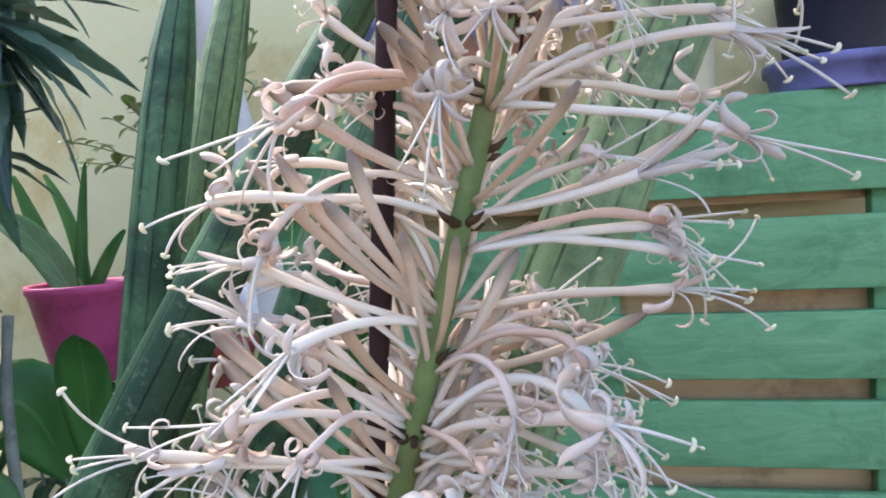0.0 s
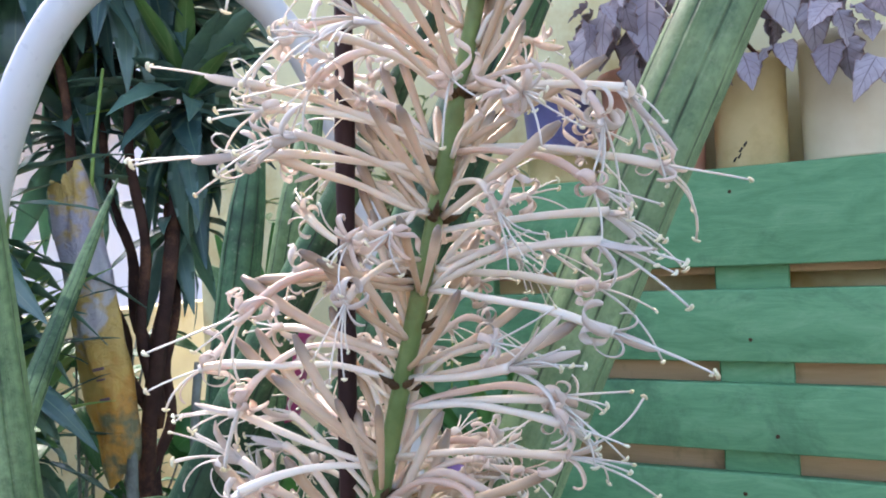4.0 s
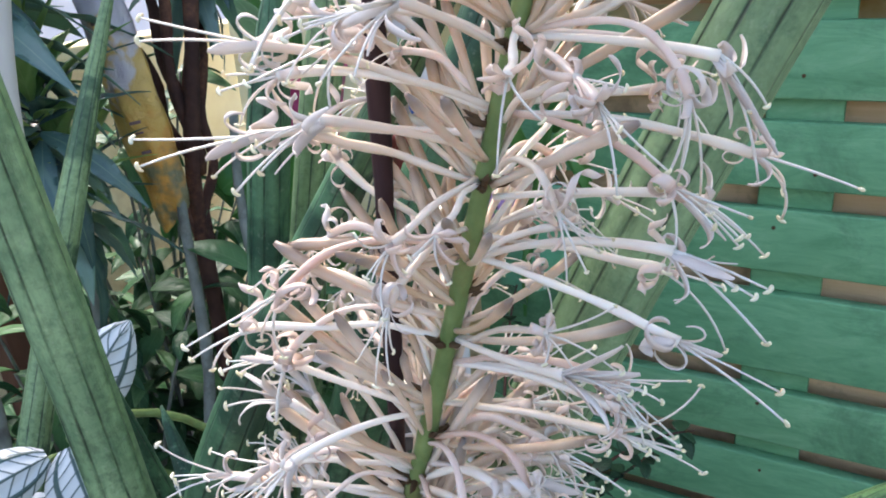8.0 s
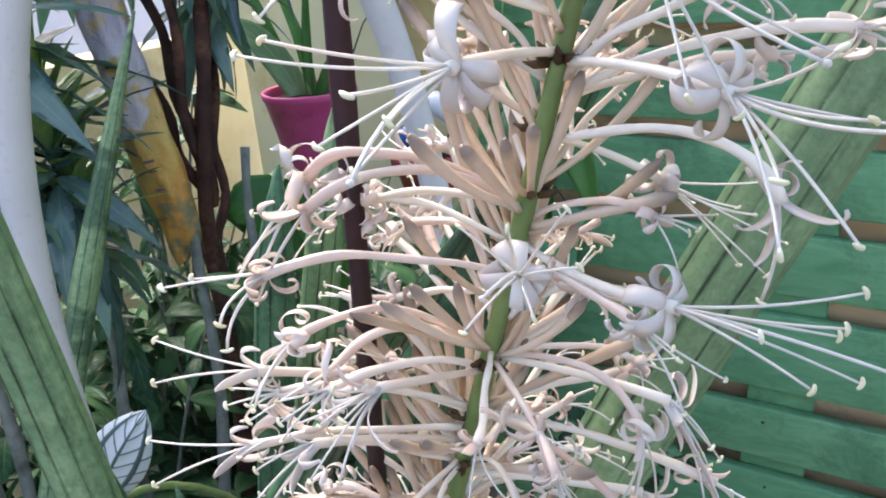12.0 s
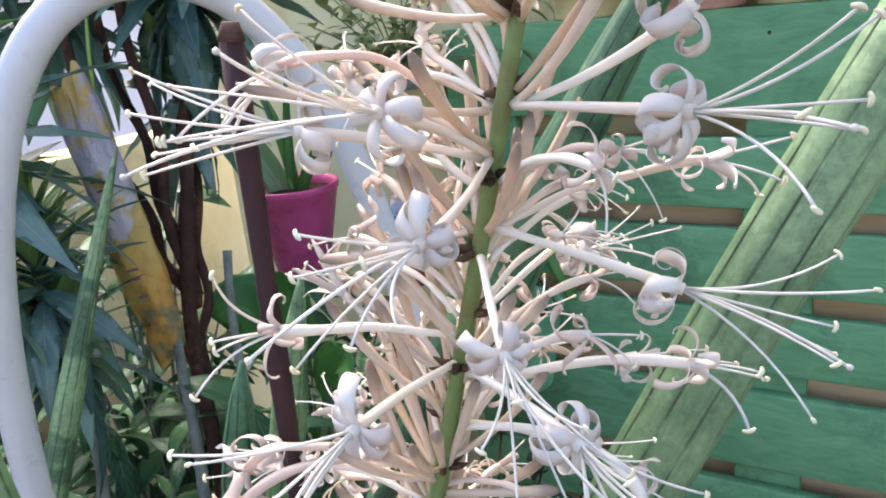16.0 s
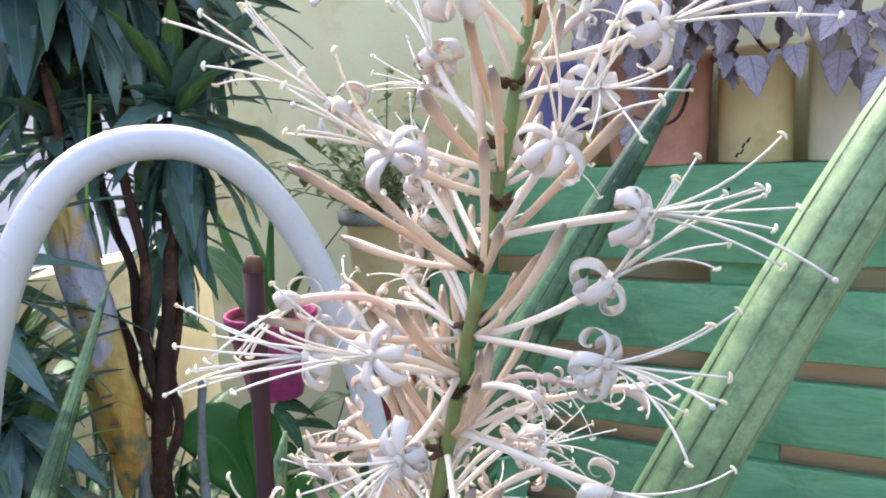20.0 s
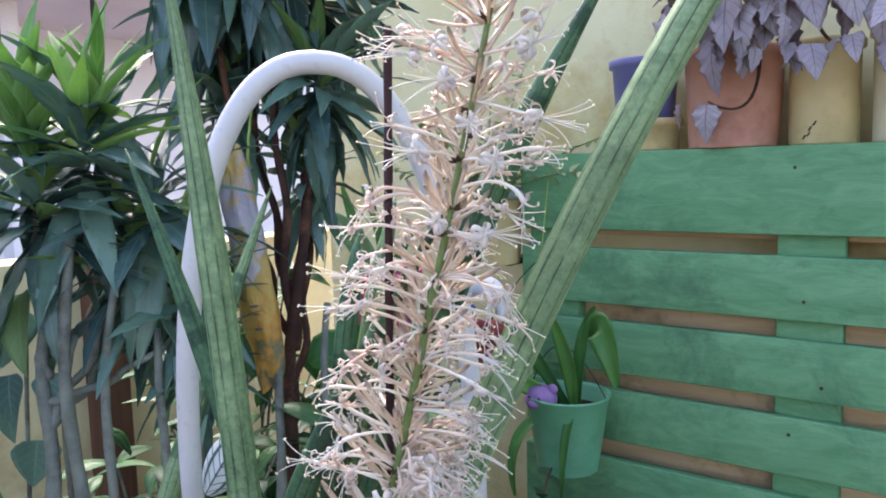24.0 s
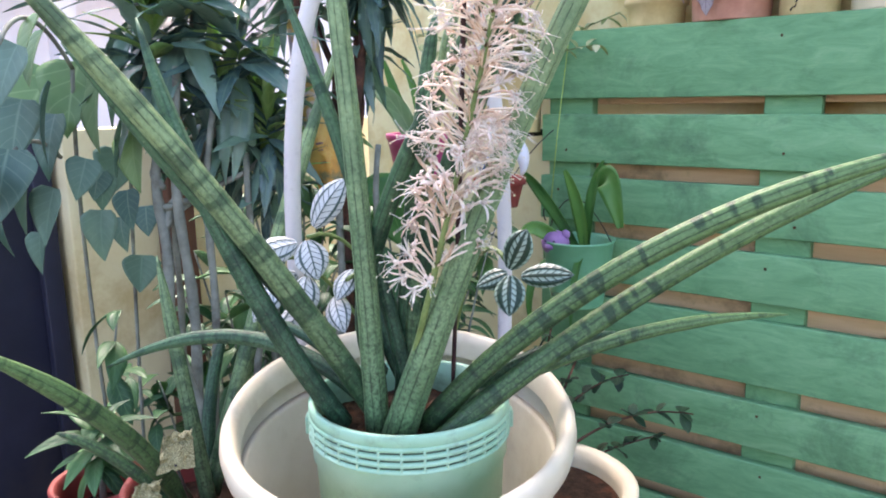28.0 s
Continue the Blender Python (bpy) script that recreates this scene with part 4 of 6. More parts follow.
M_BUCKET = plain("mint_enamel_bucket", (112, 176, 136), (96, 160, 120), 18, 0.4, 0.5, 0.1, 0.0005, 150, (80, 130, 98), 14)
M_WHITE = plain("white_glaze", (232, 232, 234), (214, 214, 222), 20, 0.3, 0.5, 0.05, 0.0004, 150)
M_BLUE = plain("blue_glaze", (44, 92, 160), (30, 68, 130), 30, 0.3, 0.5, 0.05, 0.0004, 150)
M_LILAC = plain("lilac_clay", (160, 122, 168), (138, 102, 150), 50, 0.5, 0.4, 0.2, 0.0006, 200)
M_WIRE = plain("dark_wire", (52, 46, 44), (34, 30, 30), 60, 0.5, 0.4, 0.2, 0.0004, 300)
M_STRING = plain("green_string", (150, 176, 96), (124, 150, 74), 80, 0.7, 0.2, 0.4, 0.0004, 500)
M_BARK = plain("grey_brown_bark", (142, 146, 134), (100, 104, 94), 24, 0.85, 0.2, 0.8, 0.002, 160, (60, 48, 42), 18)
M_DARKBARK = plain("dark_bark", (82, 58, 48), (48, 34, 32), 24, 0.85, 0.2, 0.8, 0.002, 160, (140, 96, 70), 18)
M_DARKGATE = plain("dark_blue_metal", (46, 48, 66), (32, 34, 48), 5, 0.5, 0.4, 0.1, 0.0006, 100, (60, 54, 58), 4)
M_POST = plain("brown_post", (110, 78, 60), (84, 58, 46), 10, 0.8, 0.2, 0.5, 0.001, 120, stretch=(4, 4, 0.4))
M_PANEL = plain("cream_side_wall", (230, 218, 176), (216, 200, 152), 6, 0.85, 0.2, 0.4, 0.0015, 120, (180, 148, 96), 3)
M_OUT = plain("whitewashed_wall", (246, 244, 248), (236, 232, 240), 3, 0.85, 0.2, 0.3, 0.002, 60)
M_ROOF = plain("pink_roof_sheet", (238, 226, 230), (226, 210, 216), 3, 0.8, 0.2, 0.3, 0.002, 60)
M_GLIT = Nodes("gold_glitter", 0.3, 0.6)
gl = M_GLIT.put("ShaderNodeTexVoronoi", Scale=900.0)
M_GLIT.link(M_GLIT.coords(), gl.inputs["Vector"])
M_GLIT.colour(M_GLIT.ramp(gl.outputs["Distance"], (0.1, lin(226, 224, 180)), (0.6, lin(112, 106, 66)))).bump(gl.outputs["Distance"], 1.0, 0.001)
M_GLIT.b.inputs["Metallic"].default_value = 0.25
M_GLIT = M_GLIT.m
L_DRAC = leafy("dracaena_leaf", (80, 112, 110), (140, 176, 152), (130, 164, 140), 0.25, 1.0, None, 0.42, 0.9)
L_DRACLIT = leafy("young_dracaena_leaf", (120, 164, 96), (172, 204, 128), (170, 202, 134), 0.32, 1.0, None, 0.5)
L_HEART = leafy("heart_leaf", (84, 118, 110), (124, 156, 138), (136, 166, 148), 0.4, 6.0, None, 0.38)
L_LIGHT = leafy("light_green_leaf", (116, 152, 104), (150, 180, 132), (164, 192, 146), 0.4, 5.0, None, 0.4)
L_SHRUB = leafy("shrub_leaf", (56, 96, 66), (104, 150, 94), (110, 152, 104), 0.4, 6.0, None, 0.35, 0.3)
L_TWIG = leafy("dark_round_leaf", (30, 54, 38), (54, 84, 54), (60, 92, 62), 0.5, 5.0, None, 0.15, 0.3)
L_ORCHID = leafy("orchid_leaf", (64, 118, 58), (104, 156, 72), (96, 146, 80), 0.35, 0.5, None, 0.25)
L_BEGONIA = leafy("silver_begonia_leaf", (150, 136, 142), (204, 194, 198), (92, 70, 72), 0.5, 6.0, (150, 108, 96), 0.2)
L_FERN = leafy("pale_variegated_leaf", (140, 160, 100), (216, 220, 180), (190, 200, 150), 0.5, 4.0, None, 0.35)


def pep_leaf(name, silver, green, share):
    """Quilted leaf: silver bands between sunken dark veins that run from foot to tip."""
    n = Nodes(name, 0.34, 0.5)
    uv = n.split()
    off = n.maths("ABSOLUTE", n.maths("SUBTRACT", uv[0], 0.5))
    lanes = n.maths("ABSOLUTE", n.maths("SINE", n.maths("MULTIPLY", n.maths("ADD", off, n.maths("MULTIPLY", n.noise(60.0, 2.0), 0.03)), 9.4)))
    col = n.ramp(lanes, (share, lin(*green)), (share + 0.16, lin(*silver)))
    side = n.maths("ABSOLUTE", n.maths("SINE", n.maths("MULTIPLY", n.maths("SUBTRACT", uv[1], n.maths("MULTIPLY", off, 0.5)), 22.0)))
    col = n.mix(n.ramp(n.maths("ADD", side, n.maths("MULTIPLY", n.noise(90.0, 3.0), 0.25)), (0.18 + share * 0.3, (0.9, 0.9, 0.9, 1)), (0.34 + share * 0.4, (0, 0, 0, 1))), col, lin(*green))
    n.colour(col).bump(n.maths("ADD", lanes, n.maths("MULTIPLY", side, 0.3)), 0.7, 0.0012)
    return n.m


L_PEP = pep_leaf("silver_peperomia_leaf", (194, 198, 196), (58, 80, 74), 0.3)
L_PEPDARK = pep_leaf("banded_peperomia_leaf", (146, 168, 154), (26, 56, 40), 0.68)


def blade_mesh(name, mat, length, width, droop, fold=0.2, belly=0.45, n=10, ripple=0.0, k=3, heart=False, thick=0.0006):
    """A leaf that starts along +y from the origin and bends down."""
    pts = [Vector((0, length * u, -droop * length * u * u)) for u in map(float, np.linspace(0, 1, n))]
    wid = []
    for u in np.linspace(0, 1, n):
        if heart:
            w = width * 0.5 * (0.55 + 0.45 * (u / 0.2) ** 0.6 if u < 0.2 else 1 - ((u - 0.2) / 0.8) ** 1.5) + 0.0005
        else:
            e = math.log(0.5) / math.log(belly)
            w = width * 0.5 * max(0.02, math.sin(math.pi * min(0.999, max(0.02, u)) ** e)) ** 0.85
        wid.append(max(w, 0.0004))
    return blade(pts, wid, k, fold, thick, ripple=ripple).mesh(name, mat)


def aim(p, yaw, pitch, roll=0.0, s=1.0):
    """A pose whose +y goes off at yaw (degrees from +x) and pitch above the level."""
    return Matrix.Translation(p) @ Matrix.Rotation(radians(yaw - 90), 4, "Z") @ Matrix.Rotation(radians(pitch), 4, "X") @ Matrix.Rotation(radians(roll), 4, "Y") @ Matrix.Scale(s, 4)


def pot_geo(r_top, r_bot, h, rim=0.006, lip=0.015, n=40, wall=0.004):
    return lathe([(0, 0), (r_bot, 0), (r_bot + (r_top - r_bot) * 0.02, 0.003), (r_top - rim * 0.4, h - lip), (r_top + rim * 0.5, h - lip + 0.002), (r_top + rim * 0.6, h - 0.003), (r_top + rim * 0.3, h),
                  (r_top - wall, h - 0.002), (r_top - wall - 0.002, h - lip), (r_bot - wall * 0.5, 0.008), (0, 0.008)], n)


def soil_geo(r, z):
    return lathe([(0, z + 0.004), (r * 0.5, z + 0.003), (r, z)], 24)


def simple_pot(name, label, p, r_top, r_bot, h, mat, fill=0.85, **kw):
    t = thing(name, label, "pot", at=p)
    part("body", pot_geo(r_top, r_bot, h, **kw), mat, t)
    part("soil", soil_geo(r_bot + (r_top - r_bot) * fill - 0.005, h * fill), M_SOIL, t)
    return t


def rosette(owner, centre, count, meshes, r, tilt=(-30, 70), size=(0.8, 1.1), heading=None, spread=360.0):
    """A tuft of leaves round a growing point."""
    for i in range(count):
        yaw = (i * 137.5 + r.uniform(-15, 15)) if heading is None else heading + r.uniform(-spread / 2, spread / 2)
        pitch = tilt[0] + (tilt[1] - tilt[0]) * (i / count) + r.uniform(-10, 10)
        up = Vector((0, 0, 0.05 * i / count * size[1]))
        part("leaf", r.choice(meshes), None, owner, at=aim(Vector(centre) + up, yaw, pitch, r.uniform(-25, 25), r.uniform(*size)))


# ---- the wall side: pots along the top of the pallet ----
SHELF = 0.7975
dish = simple_pot("cream_dish", "cream square-shouldered dish with a brown stained patch", (-0.262, 1.178, SHELF), 0.056, 0.052, 0.052, M_CREAMB, 0.7)
pur = simple_pot("purple_pot", "dull purple plastic pot standing in a cream dish", (-0.266, 1.178, SHELF + 0.0385), 0.056, 0.046, 0.112, M_PURPLE, 0.9)
twig = thing("dry_twig", "short dry brown twig lying on the pot", "twig", at=(-0.275, 1.17, SHELF + 0.146))
part("stem", tube([Vector((-0.03, 0, 0.0)), Vector((0, 0.004, 0.008)), Vector((0.02, 0, 0.004)), Vector((0.03, 0, 0.016))], [0.002, 0.003, 0.0024, 0.001], 7), M_DARKBARK, twig)
part("leaf", blade_mesh("dry_leaf", M_DARKBARK, 0.03, 0.012, 0.3, 0.5), None, twig, at=aim((0.01, 0, 0.006), 20, 40))
terra = simple_pot("terracotta_pot", "pinkish terracotta pot with a rounded belly", (-0.122, 1.178, SHELF), 0.076, 0.066, 0.15, M_TERRA, 0.9)
yel = simple_pot("yellow_pot", "dull yellow ceramic pot with small dark marks", (0.006, 1.182, SHELF), 0.05, 0.047, 0.15, M_CREAMB, 0.9)
for dx, dz, w in ((-0.012, 0.02, 0.0016), (-0.006, 0.027, 0.0016), (-0.02, 0.008, 0.0016), (-0.014, 0.012, 0.0014)):
    a = math.asin(dx / 0.0478) if abs(dx) < 0.047 else 0
    part("mark", tube([Vector((dx, -0.0478 * math.cos(a), dz)), Vector((dx + 0.004, -0.0482 * math.cos(a), dz + 0.006))], [w, w * 0.6], 6), M_WIRE, yel)
vdish = simple_pot("violet_dish", "shallow violet plastic dish on the pallet", (0.345, 1.19, SHELF), 0.092, 0.084, 0.042, M_PURPLE, 0.6)
blackp = simple_pot("black_pot", "black plastic nursery pot standing in the violet dish", (0.345, 1.19, SHELF + 0.0265), 0.08, 0.066, 0.13, M_DARKGATE, 0.9)
pale = simple_pot("pale_pot", "pale cream ceramic pot beside the yellow one", (0.128, 1.18, SHELF), 0.062, 0.058, 0.16, M_PALE, 0.9)
beg = thing("begonia", "drying begonia with silvery lilac leaves on brown stems", "plant", at=(-0.11, 1.17, SHELF + 0.135))
BO = Vector((-0.11, 1.17, SHELF + 0.135))
br = random.Random(31)
begm = [blade_mesh("begonia_leaf", L_BEGONIA, br.uniform(0.06, 0.085), br.uniform(0.042, 0.056), br.uniform(0.1, 0.5), br.uniform(-0.2, 0.35), n=12, ripple=0.25, k=4, heart=True) for _ in range(5)]
for (x, y, z), yaw, pitch, s in (((-0.165, 1.1, 1.0), 260, -60, 1.0), ((-0.12, 1.09, 0.985), 250, -70, 1.1), ((-0.09, 1.1, 0.955), 300, -65, 1.0), ((-0.055, 1.09, 0.99), 280, -50, 1.15), ((-0.03, 1.1, 0.96), 330, -65, 0.9),
                                  ((0.0, 1.1, 1.005), 290, -45, 1.1), ((0.04, 1.1, 1.0), 310, -60, 1.0), ((0.075, 1.1, 1.01), 290, -70, 1.0), ((0.1, 1.12, 0.99), 350, -50, 1.0), ((-0.19, 1.12, 1.03), 220, -30, 1.0),
                                  ((-0.13, 1.13, 1.04), 240, 10, 1.1), ((-0.06, 1.13, 1.05), 280, 20, 1.1), ((0.02, 1.13, 1.05), 300, 10, 1.1), ((-0.2, 1.1, 0.985), 200, -50, 0.8), ((-0.135, 1.085, 0.86), 255, -75, 0.85), ((-0.15, 1.07, 1.03), 240, -55, 1.3), ((-0.1, 1.06, 1.02), 270, -60, 1.3), ((-0.05, 1.06, 1.03), 285, -60, 1.35), ((0.0, 1.06, 1.02), 300, -55, 1.3), ((0.05, 1.06, 1.03), 290, -65, 1.3),
                                  ((-0.12, 1.06, 0.95), 255, -72, 1.2), ((-0.08, 1.05, 0.99), 265, -65, 1.3), ((-0.18, 1.08, 1.0), 235, -60, 1.2), ((-0.02, 1.06, 1.0), 280, -70, 1.2), ((0.1, 1.08, 1.03), 310, -60, 1.2), ((0.14, 1.09, 1.02), 330, -50, 1.1), ((-0.06, 1.05, 1.06), 275, -40, 1.3), ((0.02, 1.05, 1.07), 285, -45, 1.3), ((-0.18, 1.1, 0.865), 200, -80, 0.6)):
    part("leaf", br.choice(begm), None, beg, at=aim(Vector((x, y, z)) - BO, yaw, pitch, br.uniform(-30, 30), s))
for k in range(46):
    u = br.random()
    q = Vector((-0.2 + 0.36 * u, br.uniform(1.03, 1.1), 0.985 + br.uniform(-0.1, 0.09) * (0.5 + u * 0.5)))
    part("leaf", br.choice(begm), None, beg, at=aim(q - BO, br.uniform(215, 325), br.uniform(-85, -25), br.uniform(-50, 50), br.uniform(0.5, 0.85)))
for a, b, c in (((-0.1, 1.17, 0.935), (-0.05, 1.12, 1.08), (0.05, 1.11, 1.0)), ((-0.1, 1.17, 0.935), (-0.14, 1.1, 1.06), (-0.17, 1.1, 1.0)), ((-0.07, 1.12, 0.93), (-0.06, 1.08, 0.82), (-0.135, 1.09, 0.865)),
                ((0.0, 1.11, 0.98), (0.03, 1.1, 0.9), (0.05, 1.11, 0.96)), ((-0.09, 1.17, 0.935), (-0.02, 1.12, 1.04), (-0.03, 1.1, 0.97))):
    part("stem", tube([p - BO for p in bez(a, b, c, 14)], [0.0028 - 0.0012 * i / 13 for i in range(14)], 7), M_DARKBARK, beg)

# hanging bucket with an orchid and a clay ornament
bucket = thing("hanging_bucket", "mint green metal bucket hung on the pallet", "bucket", at=(-0.347, 1.045, 0.272))
part("body", pot_geo(0.07, 0.05, 0.13, 0.003, 0.006), M_BUCKET, bucket)
part("soil", soil_geo(0.062, 0.1), M_SOIL, bucket)
part("handle", tube([p - Vector((-0.347, 1.045, 0.272)) for p in bez((-0.415, 1.045, 0.4), (-0.36, 1.03, 0.56), (-0.278, 1.045, 0.4), 18)], [0.0011] * 18, 6), M_WIRE, bucket)
part("hook", tube([Vector((-0.066 + 0.012 * math.sin(a), 0.0, 0.175 + 0.02 * math.cos(a))) for a in map(float, np.linspace(-2.6, 2.6, 14))], [0.0016] * 14, 6), M_WIRE, bucket)
part("string", tube([Vector((-0.062, 0.0, 0.19)), Vector((-0.066, 0.03, 0.33)), Vector((-0.066, 0.068, 0.5))], [0.0014] * 3, 6), M_STRING, bucket, "thin green string")
orn = thing("clay_ornament", "lilac clay head ornament peeping over the bucket", "ornament", at=(-0.375, 1.005, 0.372))
OG = ball(0.026, (0, 0, 0.024), (1.1, 0.9, 0.95), 20, 14)
OG.add(ball(0.009, (-0.022, 0, 0.043), (1, 0.7, 1), 10, 8)).add(ball(0.009, (0.022, 0, 0.043), (1, 0.7, 1), 10, 8)).add(ball(0.0085, (0.0, -0.021, 0.02), (1.4, 0.8, 0.8), 10, 8))
part("head", OG, M_LILAC, orn)
for sx in (-0.009, 0.009):
    part("dot", ball(0.0022, (sx, -0.0225, 0.031), (1, 0.6, 1), 8, 6), M_WIRE, orn)
orch = thing("bucket_orchid", "orchid with strap-shaped green leaves growing in the bucket", "plant", at=(-0.345, 1.045, 0.372))
OO = Vector((-0.345, 1.045, 0.372))
for b, m, p, w in (((-0.33, 1.04, 0.375), (-0.33, 1.03, 0.47), (-0.365, 1.02, 0.535), 0.03), ((-0.325, 1.04, 0.375), (-0.32, 1.03, 0.5), (-0.285, 1.02, 0.555), 0.024), ((-0.29, 1.03, 0.5), (-0.27, 1.0, 0.57), (-0.235, 0.99, 0.44), 0.05),
                   ((-0.34, 1.04, 0.375), (-0.4, 1.0, 0.5), (-0.44, 0.99, 0.53), 0.026), ((-0.32, 1.03, 0.375), (-0.31, 0.96, 0.4), (-0.318, 0.965, 0.25), 0.017), ((-0.35, 1.03, 0.375), (-0.41, 0.97, 0.46), (-0.43, 0.965, 0.4), 0.03),
                   ((-0.36, 1.03, 0.375), (-0.43, 0.97, 0.35), (-0.40, 0.96, 0.24), 0.022)):
    pts = [q - OO for q in bez(b, m, p, 14)]
    wid = [0.5 * w * math.sin(math.pi * min(0.97, 0.12 + 0.83 * i / 13)) ** 0.7 for i in range(14)]
    part("leaf", blade(pts, wid, 3, 0.35, 0.0012, flat=(-0.2, -1, 0.3)), L_ORCHID, orch)

# red pot, blue ball and white ornament further back
redp = simple_pot("hanging_red_pot", "small red clay pot behind the flower spike", (-0.45, 0.925, 0.472), 0.046, 0.034, 0.055, M_RED, 0.8)
part("hanger", tube([p - Vector((-0.45, 0.925, 0.472)) for p in bez((-0.45, 0.967, 0.52), (-0.45, 1.1, 0.62), (-0.44, 1.262, 0.64), 10)], [0.0012] * 10, 6), M_WIRE, redp)
blu = thing("blue_ball", "glossy dark blue glass ball", "ornament", at=(-0.467, 0.92, 0.5235))
part("ball", ball(0.022, (0, 0, 0.022), (1, 1, 0.9), 24, 16), M_BLUE, blu)
whi = thing("white_ornament", "white curved ceramic ornament", "ornament", at=(-0.445, 0.945, 0.52))
cres = [Vector((0.035 * math.sin(a), 0.0, 0.03 + 0.038 * math.cos(a))) for a in map(float, np.linspace(-1.5, 2.1, 22))]
part("body", tube(cres, [0.003 + 0.014 * math.sin(math.pi * i / 21) for i in range(22)], 12), M_WHITE, whi)

# cream planter with pale variegated foliage
plan = simple_pot("cream_planter", "dull cream planter with a grey rim", (-0.548, 1.12, 0.6), 0.07, 0.06, 0.135, M_CREAMB, 0.9, rim=0.01)
part("rim", lathe([(0.062, 0.118), (0.079, 0.118), (0.08, 0.137), (0.07, 0.139), (0.062, 0.137)], 40), M_BARK, plan, "grey weathered rim")
part("bracket", box(-0.02, 0.02, 0.05, 0.142, -0.012, 0.0, 0.002), M_WIRE, plan)
fer = thing("variegated_plant", "airy plant with small pale variegated leaves", "plant", at=(-0.548, 1.12, 0.72))
fr_ = random.Random(8)
fm = [blade_mesh("small_leaf", L_FERN, fr_.uniform(0.022, 0.034), fr_.uniform(0.012, 0.018), 0.3, 0.3, n=7, k=2) for _ in range(4)]
for i in range(26):
    yaw, el = fr_.uniform(0, 360), fr_.uniform(20, 85)
    d = Vector((math.cos(radians(yaw)) * math.cos(radians(el)), 0.55 * math.sin(radians(yaw)) * math.cos(radians(el)) - 0.1, math.sin(radians(el))))
    ln = fr_.uniform(0.12, 0.3)
    ps = bez((0, 0, 0), d * ln * 0.6, d * ln + Vector((0, 0, -0.03)), 9)
    part("stem", tube(ps, [0.0012] * 9, 5), M_STALK, fer)
    for q in ps[2:]:
        for _ in range(2):
            part("leaf", fr_.choice(fm), None, fer, at=aim(q, fr_.uniform(0, 360), fr_.uniform(-30, 60), 0, fr_.uniform(0.7, 1.2)))

# magenta pot with an orchid, hung on the wall side
PK = Vector((-0.64, 0.925, 0.475))
pink = simple_pot("pink_pot", "small magenta plastic pot with an orchid", tuple(PK), 0.067, 0.04, 0.13, M_PINK, 0.9, rim=0.003, lip=0.012)
part("hanger", tube([Vector((0, 0.042, 0.08)), Vector((-0.005, 0.15, 0.2)), Vector((-0.01, 0.33, 0.3))], [0.0012] * 3, 6), M_WIRE, pink)
por = thing("pink_pot_orchid", "young orchid with bright green arching leaves", "plant", at=tuple(PK + Vector((0, 0, 0.075))))
for b, m, p, w in (((0, 0, 0), (-0.03, -0.02, 0.13), (-0.12, -0.02, 0.15), 0.04), ((0, 0, 0), (-0.05, 0.0, 0.1), (-0.1, 0.01, 0.2), 0.022), ((0, 0, 0), (0.02, 0, 0.1), (-0.06, 0.02, 0.2), 0.018), ((0, 0, 0), (0.03, 0, 0.08), (0.07, 0, 0.12), 0.018), ((0, 0, 0), (0.0, 0, 0.1), (0.02, 0, 0.21), 0.014)):
    pts = bez(b, m, p, 14)
    wid = [0.5 * w * math.sin(math.pi * min(0.97, 0.12 + 0.83 * i / 13)) ** 0.7 for i in range(14)]
    part("leaf", blade(pts, wid, 3, 0.4, 0.0012, flat=(0.5, -0.8, 0.3)), L_LIGHT if w > 0.035 else L_ORCHID, por)

# ---- white arched basket handle with the peperomia ----
BK = Vector((-0.235, 0.445, 0.19))
bask = thing("peperomia_basket", "white plastic basket with a tall arched handle", "basket", at=tuple(BK))
part("body", pot_geo(0.105, 0.08, 0.13, 0.008, 0.02), M_WHITE, bask)
part("soil", soil_geo(0.095, 0.11), M_SOIL, bask)
arch = []
for u in map(float, np.linspace(-1, 1, 61)):
    a = u * math.pi / 2
    w = math.copysign(abs(math.sin(a)) ** 0.87, u)
    h = abs(math.cos(a)) ** 0.87
    base = Vector((-0.247, 0.414, 0.42)) + Vector((0.074, 0.102, 0.0)) * w
    arch.append(Vector((base.x + 0.049 * h, base.y - 0.064 * h, 0.42 + 0.436 * h)) - BK)
arch = [arch[0] - Vector((0, 0, 0.13)), arch[0] - Vector((0, 0, 0.05))] + arch + [arch[-1] - Vector((0, 0, 0.05)), arch[-1] - Vector((0, 0, 0.13))]
part("handle", tube(arch, [0.0088] * 65, 16), M_HOOP, bask, "white plastic arched tube")
pep = thing("peperomia", "watermelon peperomia with silver striped leaves", "plant", at=(-0.225, 0.42, 0.42))
PP = Vector((-0.225, 0.42, 0.42))
pr = random.Random(5)


def leaf_from(b, p, width, mat, face, k=0.0):
    """A leaf from its stalk b to its tip p, its upper side turned towards face."""
    b, p, face = Vector(b) - PP, Vector(p) - PP, Vector(face)
    m = b.lerp(p, 0.5) + face * (p - b).length * (0.16 + k)
    pts = bez(b, m, p, 13)
    wid = [max(0.0004, 0.5 * width * math.sin(math.pi * min(0.998, 0.03 + 0.97 * i / 12) ** 0.85) ** 0.7) for i in range(13)]
    part("leaf", blade(pts, wid, 5, -0.28, 0.001, flat=tuple(face)), mat, pep)


